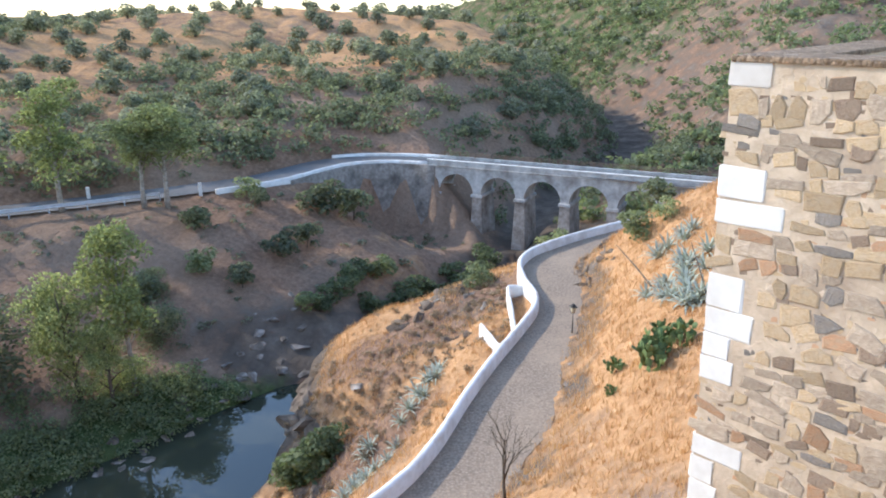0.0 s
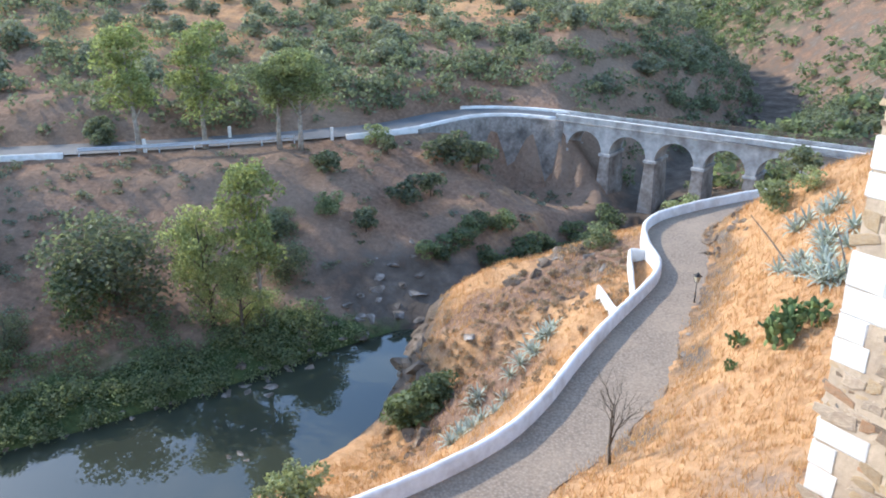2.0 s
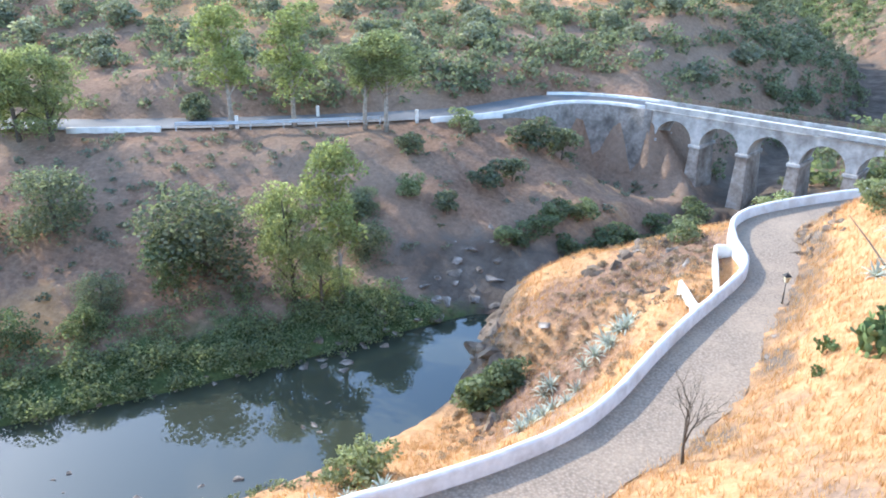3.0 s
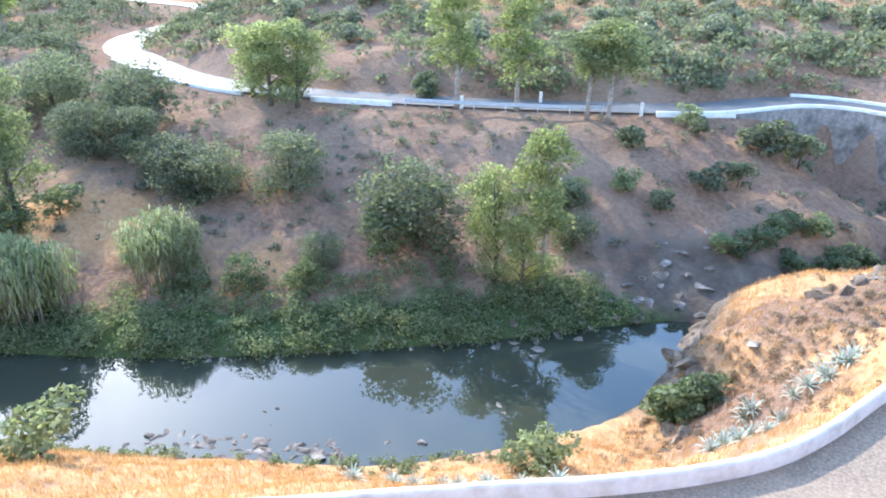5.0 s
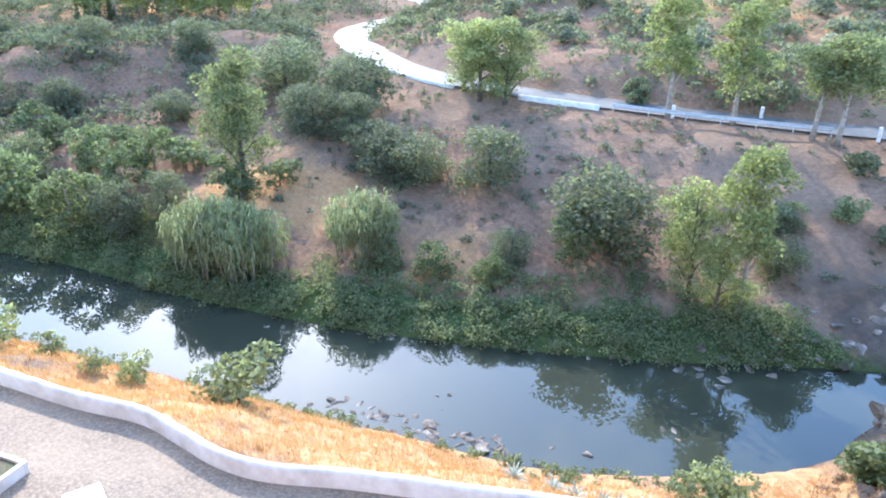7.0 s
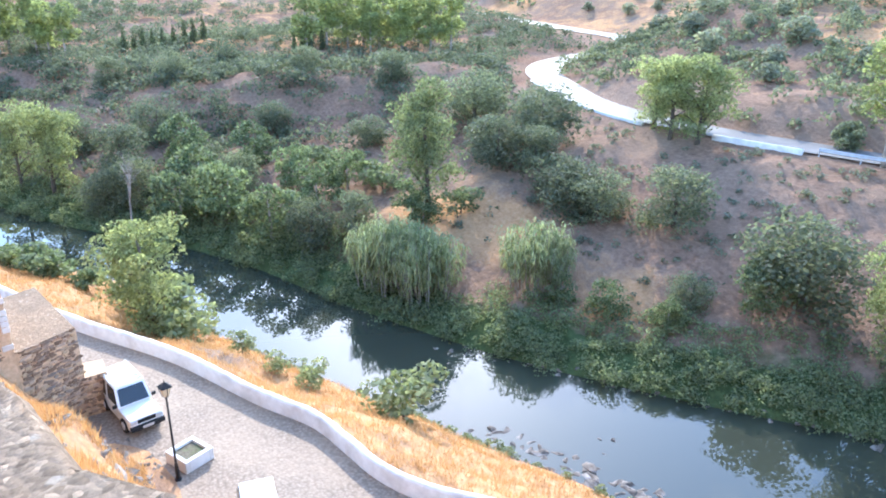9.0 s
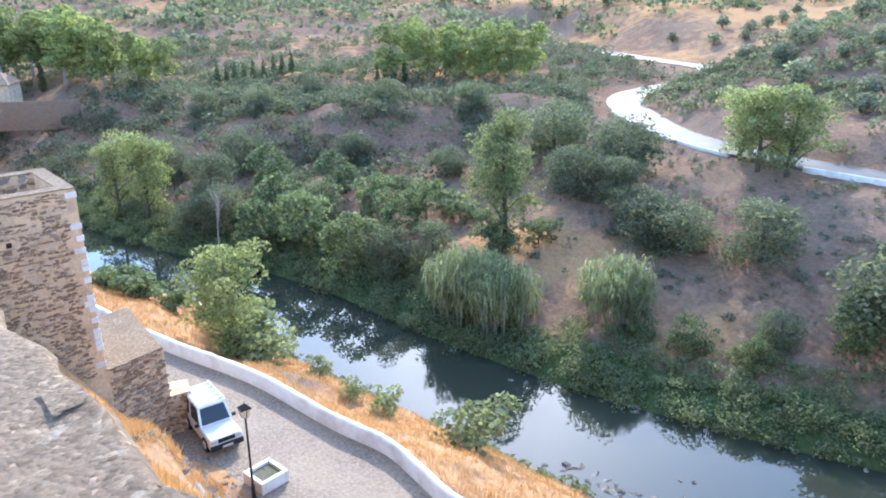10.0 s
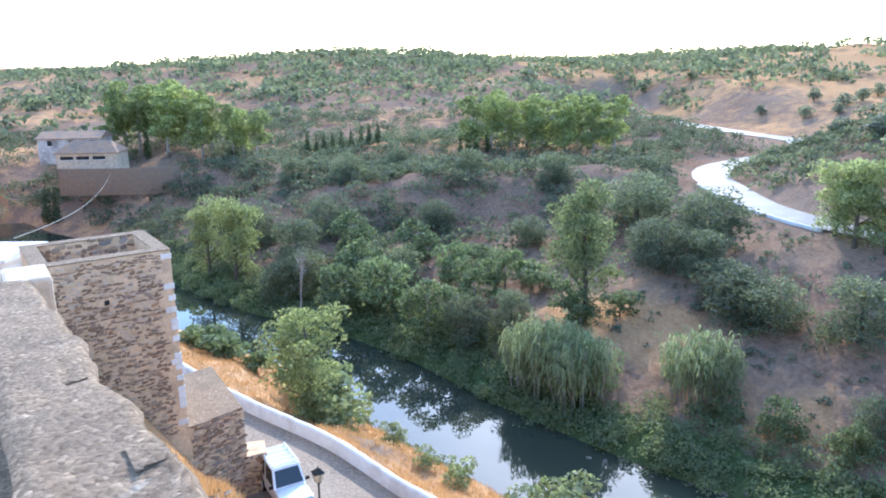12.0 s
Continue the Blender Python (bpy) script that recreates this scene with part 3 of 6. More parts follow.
road = new("road", mesh_of("road", *ribbon(even(W_FINE, 300), lane_border(even(E_FINE, 300)), ROAD_Z + 0.04, ROAD_Z + 0.06), M_COBBLE))
tagged(road, "pale grey cobbled lane along the white wall", "road", kind="structure")
wall_1 = new("wall_1", mesh_of("wall_1", *strip_wall(W_FINE, 0.34, ROAD_Z - 1.2, ROAD_Z + 0.72), M_LIME, True))
tagged(wall_1, "low limewashed parapet wall with rounded top beside the lane", "wall", kind="structure")

R_FINE = smooth_line(FAR_ROAD, 1.0)
side_way = offset_line(R_FINE, 1.0) - R_FINE
offset_by_x = side_way * (1.25 * step01(-16.0, -6.0, R_FINE[:, 0]))[:, None]
bend_wide = side_way * (0.5 * step01(-74.0, -94.0, R_FINE[:, 0]))[:, None]
far_road = new("far_road", mesh_of("far_road", *ribbon(offset_line(R_FINE, -2.3) - bend_wide, offset_line(R_FINE, 2.3) - offset_by_x + bend_wide, ROAD_Z + 0.06, ROAD_Z + 0.06), M_ASPHALT))
tagged(far_road, "grey asphalt road curving along the far valley side", "road", kind="structure")


def stretch_of(line, a, b):
    """The part of a line between x = a and x = b (the line heads west)."""
    return line[(line[:, 0] <= a) & (line[:, 0] >= b)]


near_kerb = offset_line(R_FINE, -2.5) - bend_wide
far_kerb = offset_line(R_FINE, 2.5) - offset_by_x
for nm, line, lo, hi in (("wall_2", stretch_of(near_kerb, -2, -24), 10.0, 10.8), ("wall_3", stretch_of(far_kerb, 0, -15), 10.2, 10.9), ("wall_4", stretch_of(near_kerb, -47, -57), 10.0, 10.85),
                         ("wall_5", stretch_of(near_kerb[near_kerb[:, 1] < 66], -64, -96), 10.0, 10.66)):
    w = new(nm, mesh_of(nm, *strip_wall(line, 0.35, lo, hi, seed=7), M_LIME, True))
    tagged(w, "whitewashed roadside parapet on the far road", "wall", kind="structure")


retaining = stretch_of(offset_line(R_FINE, -2.62), -1.6, -17.5)
w = new("wall_9", mesh_of("wall_9", *strip_wall(retaining, 0.5, 2.5, 10.45, batter=0.5, seed=8), M_BRICKISH, True))
tagged(w, "dark stained stone retaining wall under the far road", "wall", kind="structure")


# ---- the bridge ----
def prism(poly, z0, z1):
    """An upright block over a polygon of the plan, counter-clockwise."""
    n = len(poly)
    vs = [(x, y, z0) for x, y in poly] + [(x, y, z1) for x, y in poly]
    fs = [tuple(range(n))[::-1], tuple(range(n, 2 * n))] + [(i, (i + 1) % n, n + (i + 1) % n, n + i) for i in range(n)]
    return vs, fs


def build_bridge():
    turn = math.atan2(-0.436, 0.9)
    br = thing("bridge", -2.7, 86.7, 0, turn, "old plastered road bridge with tall round arches on slender piers", "bridge")
    depth, span, period, spring, crown, first = 3.6, 4.3, 5.26, 7.35, 9.6, 3.75
    length, top = 36.0, 10.4
    # arched wall: outline below the deck, swept through the depth
    outline = [(0, spring - 0.2)]
    for a in range(6):
        c = first + a * period
        outline.append((c - span / 2, spring))
        for k in range(1, 16):
            w = math.pi * (1 - k / 16)
            outline.append((c + span / 2 * math.cos(w), spring + (crown - spring) * math.sin(w)))
        outline.append((c + span / 2, spring))
    outline.append((length, spring))
    n = len(outline)
    vs, fs = [], []
    for y in (0, depth):
        vs += [(s, y, z) for s, z in outline] + [(s, y, top) for s, z in outline]
    for i in range(n - 1):
        fs += [(i, i + 1, n + i + 1, n + i), (2 * n + i + 1, 2 * n + i, 3 * n + i, 3 * n + i + 1), (i + 1, i, 2 * n + i, 2 * n + i + 1), (n + i, n + i + 1, 3 * n + i + 1, 3 * n + i)]
    fs += [(0, n, 3 * n, 2 * n), (n - 1, 3 * n - 1, 4 * n - 1, 2 * n - 1)]
    part("arcade", mesh_of("arcade", vs, fs), M_PLASTER, br, "grey weathered plaster arches with dark stains")
    # thin arch rings, almost flush with the face
    for a in range(6):
        c = first + a * period
        vs, fs = [], []
        for k in range(17):
            w = math.pi * (1 - k / 16)
            for r, y in ((0.0, -0.025), (0.30, -0.025), (0.30, 0.02), (0.0, 0.02)):
                vs.append((c + (span / 2 + r) * math.cos(w), y, spring + (crown - spring + r) * math.sin(w)))
        for k in range(16):
            fs += [(4 * k + j, 4 * k + (j + 1) % 4, 4 * k + 4 + (j + 1) % 4, 4 * k + 4 + j) for j in range(4)]
        part("arch_ring", mesh_of("arch_ring", vs, fs), M_PLASTER, br)
    for a in range(7):
        c = first + (a - 0.5) * period
        wide = 0.55
        if a == 0:
            c, wide = 0.85, 0.85
        base = -1.5
        vs = []
        for z, grow in ((base, 0.42), (spring - 0.3, 0.0)):
            vs += [(c - wide - grow, -grow, z), (c + wide + grow, -grow, z), (c + wide + grow, depth + grow, z), (c - wide - grow, depth + grow, z)]
        part("pier", mesh_of("pier", vs, [(3, 2, 1, 0), (4, 5, 6, 7), (0, 1, 5, 4), (1, 2, 6, 5), (2, 3, 7, 6), (3, 0, 4, 7)]), M_PIER, br, "tapering weathered plaster and stone pier")
        part("impost", box_bm(c, depth / 2, spring - 0.16, 2 * wide + 0.3, depth + 0.3, 0.34, bevel=0.04), M_PLASTER, br)
    part("cornice", box_bm(length / 2, -0.02, top + 0.02, length, 0.24, 0.10, bevel=0.02), M_PLASTER, br)
    part("parapet", box_bm(length / 2, 0.10, top + 0.36, length, 0.26, 0.58, bevel=0.04), M_PLASTER, br, "grey plaster bridge parapet")
    part("coping", box_bm(length / 2, 0.10, top + 0.69, length, 0.34, 0.09, bevel=0.03), M_LIME, br, "worn whitewashed coping")
    part("parapet", box_bm(length / 2, depth - 0.12, top + 0.30, length, 0.26, 0.46, bevel=0.04), M_PLASTER, br, "grey plaster bridge parapet")
    for k in range(18):
        part("rail_post", box_bm(0.6 + k * 2.05, depth - 0.12, top + 0.78, 0.09, 0.09, 0.56), M_STONE_DARK, br, "rusty iron rail post")
    for h in (0.72, 0.88, 1.04):
        part("rail", box_bm(length / 2, depth - 0.12, top + h, length, 0.05, 0.06), M_STONE_DARK, br, "thin rusty handrail")
    for k in (2, 6, 10, 14):
        part("buttress_pilaster", box_bm(0.6 + k * 2.05, -0.03, top + 0.34, 0.5, 0.12, 0.62, bevel=0.03), M_PLASTER, br)


build_bridge()


# ---- rubble masonry ----
def stone_mesh(seed, material):
    """A broken, flat-faced building stone of unit size, thin along y: four to six straight sides."""
    rng = random.Random(seed)
    corners = [(-0.5, -0.5), (0.5, -0.5), (0.5, 0.5), (-0.5, 0.5)]
    cut = rng.sample(range(4), rng.choice((0, 1, 1, 2)))
    ring = []
    for k, (x, z) in enumerate(corners):
        if k in cut:
            a, b = rng.uniform(0.22, 0.5), rng.uniform(0.22, 0.5)
            pair = [(x * (1 - 2 * a), z), (x, z * (1 - 2 * b))]
            ring += pair if k in (1, 3) else pair[::-1]
        else:
            ring.append((x, z))
    ring = [(x + rng.uniform(-0.09, 0.05) * (1 if x > 0 else -1), z + rng.uniform(-0.10, 0.05) * (1 if z > 0 else -1)) for x, z in ring]
    n = len(ring)
    tilt, lean = rng.uniform(-0.35, 0.35), rng.uniform(-0.35, 0.35)
    vs = [(x, 0.0, z) for x, z in ring] + [(x * 0.95, -0.72 + tilt * x, z * 0.94) for x, z in ring] + [(x * 0.82, -1.0 + tilt * x + lean * z, z * 0.80) for x, z in ring]
    fs = [(i, (i + 1) % n, n + (i + 1) % n, n + i) for i in range(n)] + [(n + i, n + (i + 1) % n, 2 * n + (i + 1) % n, 2 * n + i) for i in range(n)] + [tuple(range(2 * n, 3 * n))]
    return mesh_of("stone", vs, fs, material)


STONES = [stone_mesh(100 + k, M_STONES[(0, 1, 1, 0, 4, 1, 0, 3, 1, 4, 2, 0)[k % 12]]) for k in range(36)]
DARKS = [stone_mesh(300 + k, M_STONE_DARK if k % 3 else M_STONES[4]) for k in range(12)]


def courses(width, height, sizes, rng, skip=0.0, flat=0.62):
    """Uneven rubble over a face: middle u, v, then width, height. Rows waver, and stones differ in height."""
    out, v = [], 0.0
    while v < height:
        h = rng.uniform(*sizes) * flat
        u = -rng.uniform(0, 0.3)
        wave = rng.uniform(0, 6.3)
        while u < width:
            w = rng.uniform(*sizes) * rng.choice((0.55, 0.8, 1.0, 1.3))
            if rng.random() > skip and u + w * 0.4 > 0 and u + w * 0.6 < width:
                out.append((u + w / 2, v + h / 2 + 0.3 * h * math.sin(u * 4.0 + wave) + rng.uniform(-0.14, 0.14) * h, w * rng.uniform(0.86, 1.06), h * rng.uniform(0.75, 1.2)))
            u += w
        v += h
    return out


def lay_stones(parent, origin, turn, width, height, sizes, depth, seed, pool, skip=0.0, keep=None, limit=300, flat=0.62):
    """Stones on a face: origin at its lower left, u along turn, z up."""
    rng = random.Random(seed)
    base = Matrix.Translation(origin) @ Matrix.Rotation(turn, 4, "Z")
    rest, made = [], 0
    for u, v, w, h in courses(width, height, sizes, rng, skip, flat):
        if keep and not keep(u, v):
            continue
        me = rng.choice(pool)
        m = base @ Matrix.Translation((u, 0.002, v)) @ Matrix.Rotation(rng.gauss(0, 0.16), 4, "Y") @ Matrix.Diagonal((w, depth * rng.uniform(0.7, 1.3), h, 1))
        if made < limit:
            ob = new("stone", me)
            ob.parent = parent
            ob.matrix_basis = m
            made += 1
        else:
            rest.append((m, me))
    for mat in {me.materials[0].name: me.materials[0] for m, me in rest}.values():
        vs, fs = join_parts([([m @ v.co for v in me.vertices], [tuple(p.vertices) for p in me.polygons]) for m, me in rest if me.materials[0] == mat])
        ob = part("face_rubble", mesh_of("face_rubble", vs, fs), mat, parent, "small rubble stones in pale mortar")
        tagged(ob, kind="stuff")


def tower_block(name, corner, turn, width, depth, z0, z1, label, mortar=M_MORTAR):
    """A walled tower, open on top, with its front left corner at corner; u along turn."""
    t = thing(name, corner[0], corner[1], z0, turn, label, "tower")
    h = z1 - z0
    th = 0.5
    for nm, bm in (("front_wall", box_bm(width / 2, th / 2, h / 2, width, th, h)), ("back_wall", box_bm(width / 2, depth - th / 2, h / 2, width, th, h)),
                   ("side_wall", box_bm(th / 2, depth / 2, h / 2, th, depth - 2 * th, h)), ("side_wall", box_bm(width - th / 2, depth / 2, h / 2, th, depth - 2 * th, h))):
        part(nm, bm, mortar, t)
    part("tower_floor", box_bm(width / 2, depth / 2, h - 1.6, width - 2 * th, depth - 2 * th, 0.3), mortar, t)
    for nm, bm in (("coping", box_bm(width / 2, th / 2, h + 0.02, width + 0.04, th + 0.05, 0.05, bevel=0.015)), ("coping", box_bm(width / 2, depth - th / 2, h + 0.02, width + 0.04, th + 0.05, 0.05, bevel=0.015)),
                   ("coping", box_bm(th / 2, depth / 2, h + 0.02, th + 0.04, depth - 2 * th - 0.06, 0.046, bevel=0.015)), ("coping", box_bm(width - th / 2, depth / 2, h + 0.02, th + 0.04, depth - 2 * th - 0.06, 0.046, bevel=0.015))):
        part(nm, bm, M_SLATE, t, "thin pale stone coping")
    return t


# the near tower: only its lit face is in view
T1 = tower_block("near_tower", (2.24, 6.05), math.atan2(-0.714, 0.70), 3.0, 3.0, 18.0, 27.57, "rubble stone tower with whitewashed corner blocks")


def quoin(parent, u, v, w, h, seed):
    rng = random.Random(seed)
    bm = box_bm(u + w / 2 - 0.02, 0.052, v + h / 2, w, 0.12, h * 0.98, bevel=0.008)
    for p in bm.verts:
        p.co.x += rng.uniform(-0.012, 0.012)
        p.co.z += rng.uniform(-0.012, 0.012)
    part("quoin", bm, M_LIME, parent, "whitewashed corner block")


# whitewashed blocks down the corner: height below the coping, height, width
QUOINS_NEAR = [(0.14, 0.19, 0.33), (1.01, 0.26, 0.38), (1.255, 0.20, 0.55), (1.965, 0.31, 0.31), (2.245, 0.235, 0.42), (2.475, 0.21, 0.24), (2.695, 0.215, 0.29), (3.495, 0.20, 0.46), (3.735, 0.24, 0.22), (3.995, 0.25, 0.27)]
for k, (d, h, w) in enumerate(QUOINS_NEAR):
    quoin(T1, 0, 9.52 - d - h / 2 + 0.1, w, h, 50 + k)


def clear_of_quoins(u, v):
    return not any(u < w + 0.12 and abs(v - (9.52 - d + 0.1)) < h / 2 + 0.05 for d, h, w in QUOINS_NEAR)


# the same face at 5.2 m above its foot and upward
lay_stones(T1, (0, 0.006, 4.62), 0.0, 2.0, 4.8, (0.06, 0.13), 0.008, 12, STONES, 0.35, lambda u, v: clear_of_quoins(u, v + 4.6), 260)
lay_stones(T1, (0, 0, 4.6), 0.0, 2.0, 4.85, (0.14, 0.32), 0.011, 11, STONES, 0.08, lambda u, v: clear_of_quoins(u, v + 4.6))

# the far tower by the lane
def far_tower():
    fl, fr = Vector((-26.1, -7.7)), Vector((-27.7, -3.6))
    u = fr - fl
    width = u.length
    z0 = 11.0
    t = tower_block("corner_tower", fl, math.atan2(u.y, u.x), width, 3.9, z0, 21.55, "square rubble stone tower, open on top, with white corner blocks", M_MORTAR_BROWN)
    h = 10.55
    rng = random.Random(5)
    v = h - 0.22
    while v > 3.6:
        if rng.random() < 0.72:
            w = rng.choice((0.26, 0.38))
            bm = box_bm(width - w / 2 + 0.03, 0.05, v, w, 0.18, 0.2, bevel=0.015)
            part("quoin", bm, M_LIME, t, "whitewashed corner block")
        v -= 0.225
    lay_stones(t, (0, 0, 3.4), 0.0, width - 0.4, h - 3.5, (0.13, 0.30), 0.028, 21, DARKS + STONES[:8], 0.24, lambda a, b: not (abs(a - 2.1) < 0.16 and abs(b + 3.4 - 9.0) < 0.15), 300, 0.40)
    # no hole is cut: a black block on the face paints its shade
    part("putlog_hole", box_bm(2.1, -0.02, 9.0, 0.16, 0.08, 0.16), M_RUBBER_AND_SHADE, t, "small black block painting the shade of a hole in the masonry")
    # stones on the inner face of the back wall
    lay_stones(t, (0.5, 3.4, h - 1.4), 0.0, width - 1.0, 1.35, (0.16, 0.34), 0.03, 23, STONES[:12] + DARKS, 0.1)


far_tower()


def terrace_wall():
    """The stone platform at the foot of the far tower, stepping down to the lane."""
    t = thing("stone_terrace", -27.8, -3.5, 0, 0, "brown rubble retaining wall of a low platform beside the tower", "wall")
    poly = [(0.0, 0.0), (0.35, -0.9), (-5.0, -1.4), (-6.0, 0.4), (-1.2, 1.9)]
    part("retaining_wall", mesh_of("retaining_wall", *prism(poly[::-1], 9.5, 14.45)), M_MORTAR_BROWN, t)
    part("step_wall", mesh_of("step_wall", *prism([(-1.1, 1.75), (-1.3, 2.7), (-2.4, 2.6), (-2.4, 1.4)], 9.5, 12.3)), M_MORTAR_BROWN, t)
    part("platform_slab", mesh_of("platform_slab", *prism([(p[0] * 0.99, p[1] * 0.99) for p in poly[::-1]], 14.44, 14.5)), M_SLATE, t, "pale worn stone paving")
    a, b = Vector((0.0, 0.0)), Vector((-1.2, 1.9))
    d = b - a
    lay_stones(t, (0, 0, 10.0), math.atan2(d.y, d.x), d.length, 4.4, (0.16, 0.40), 0.04, 31, DARKS + STONES[:12], 0.12, flat=0.4)
    lay_stones(t, (-1.1, 1.75, 10.0), math.atan2(0.95, -0.2), 0.95, 2.25, (0.16, 0.36), 0.04, 33, DARKS + STONES[:8], 0.12, flat=0.4)


terrace_wall()


# ---- the castle wall under the camera ----
def castle_wall():
    w = thing("castle_wall", -2.67, -0.32, 0, math.atan2(-0.3535, -1.0926) + 0.03, "broad old stone parapet with a worn slab top, sloping down", "wall")
    # local x runs along the wall and down it; y to its left side, looking along
    rng = random.Random(77)
    slope, z0 = -0.147, 26.42
    n, m = 96, 14
    vs, fs = [], []
    wid = 0.62
    for i in range(n + 1):
        x = -4.6 + i * (14.0 / n)
        edge_r = fractal(np.array(x * 1.3), np.array(3.0), 5) * 0.12
        edge_l = fractal(np.array(x * 1.1), np.array(9.0), 6) * 0.05
        for j in range(m + 1):
            f = j / m
            y = edge_r * (1 - f) + f * (wid + edge_l)
            lump = float(fractal(np.array(x * 2.6), np.array(y * 3.2), 12)) * 0.05
            cell = 0.03 * (hash2(np.floor(x * 1.4), np.floor(y * 2.2 + (math.floor(x * 1.4) % 2) * 0.5), 3) - 0.5)
            drop = 0.09 * max(0, 1 - f / 0.10) ** 2 + 0.03 * max(0, 1 - (1 - f) / 0.08)
            vs.append((x, y, z0 + slope * x + lump + float(cell) - drop))
    k = m + 1
    for i in range(n):
        for j in range(m):
            fs.append((i * k + j, (i + 1) * k + j, (i + 1) * k + j + 1, i * k + j + 1))
    part("wall_top", mesh_of("wall_top", vs, fs, None, True), M_SLATE, w, "rough weathered mortar and slab top")
    body = []
    for x in (-4.6, 9.4):
        zt = z0 + slope * x - 0.10
        body += [(x, 0.03, 14), (x, wid - 0.02, 14), (x, wid - 0.02, zt), (x, 0.03, zt)]
    part("wall_body", mesh_of("wall_body", body, [(0, 1, 2, 3), (7, 6, 5, 4), (0, 3, 7, 4), (1, 5, 6, 2), (3, 2, 6, 7), (0, 4, 5, 1)]), M_MORTAR, w)
    # the lower stretch that goes on to the tower
    low = []
    for x, zt in ((9.4, 23.6), (26.0, 20.6)):
        low += [(x, 0.1, 10), (x, 0.9, 10), (x, 0.9, zt), (x, 0.1, zt)]
    part("lower_wall", mesh_of("lower_wall", low, [(0, 1, 2, 3), (7, 6, 5, 4), (0, 3, 7, 4), (1, 5, 6, 2), (3, 2, 6, 7), (0, 4, 5, 1)]), M_MORTAR, w)
    # loose slabs along the outer edge
    for q in range(6):
        x = 2.4 + q * 0.68 + rng.uniform(-0.15, 0.15)
        bm = box_bm(0, 0, 0, rng.uniform(0.25, 0.55), rng.uniform(0.12, 0.22), rng.uniform(0.05, 0.08), bevel=0.015)
        for v in bm.verts:
            v.co += Vector((rng.uniform(-0.04, 0.04), rng.uniform(-0.03, 0.03), rng.uniform(-0.012, 0.012)))
        ob = part("edge_slab", bm, M_SLATE, w)
        ob.matrix_basis = Matrix.Translation((x, rng.uniform(0.10, 0.2), z0 + slope * x - rng.uniform(0.035, 0.055))) @ Euler((rng.uniform(-0.04, 0.04), -math.atan(slope), rng.uniform(-0.25, 0.25))).to_matrix().to_4x4()
    # large broken slabs where the edge has crumbled, and the plastered end block by the tower
    for x, y, sx, sy, sz, turn in ((-0.72, 0.10, 0.42, 0.26, 0.07, 0.2), (0.62, 0.08, 0.30, 0.15, 0.05, 0.1), (-1.25, 0.12, 0.4, 0.28, 0.08, -0.1)):
        bm = box_bm(0, 0, 0, sx, sy, sz, bevel=0.018)
        for v in bm.verts:
            v.co += Vector((rng.uniform(-0.05, 0.05), rng.uniform(-0.04, 0.04), rng.uniform(-0.01, 0.01)))
        ob = part("edge_slab", bm, M_SLATE, w)
        ob.matrix_basis = Matrix.Translation((x, y, z0 + slope * x - 0.022 + rng.uniform(-0.008, 0.008))) @ Euler((rng.uniform(-0.05, 0.05), -math.atan(slope), turn)).to_matrix().to_4x4()
    part("end_block", box_bm(9.5, 0.02, 24.3, 0.9, 0.62, 1.6, bevel=0.06), M_MORTAR, w, "pale plastered end of the parapet")
    # inner walk behind the parapet
    part("wall_walk", mesh_of("wall_walk", [(x, y, z0 + slope * x - 1.0 - q) for q in (0.0, 0.3) for x, y in ((-4.6, wid - 0.03), (9.4, wid - 0.03), (9.4, wid + 2.2), (-4.6, wid + 2.2))],
                              [(0, 1, 2, 3), (7, 6, 5, 4), (0, 4, 5, 1), (1, 5, 6, 2), (2, 6, 7, 3), (3, 7, 4, 0)]), M_SLATE, w, "stone paved wall walk")


castle_wall()


# ---- stairs and side walls below the lane ----
def side_walls():
    for nm, pts, z1 in (("wall_6", [(4.75, 45.5), (4.2, 45.55), (3.75, 45.5), (3.68, 45.0), (3.62, 42.0), (3.55, 38.2)], 10.75), ("wall_7", [(1.7, 39.9), (2.15, 38.4), (2.5, 37.2), (2.7, 36.9), (3.2, 37.2)], 10.55)):
        w = new(nm, mesh_of(nm, *strip_wall(smooth_line(pts, 0.3), 0.24, 8.0, z1, batter=0.0, wobble=0.01, seed=3), M_LIME, True))
        tagged(w, "white side wall of a small landing under the lane", "wall", kind="structure")


side_walls()


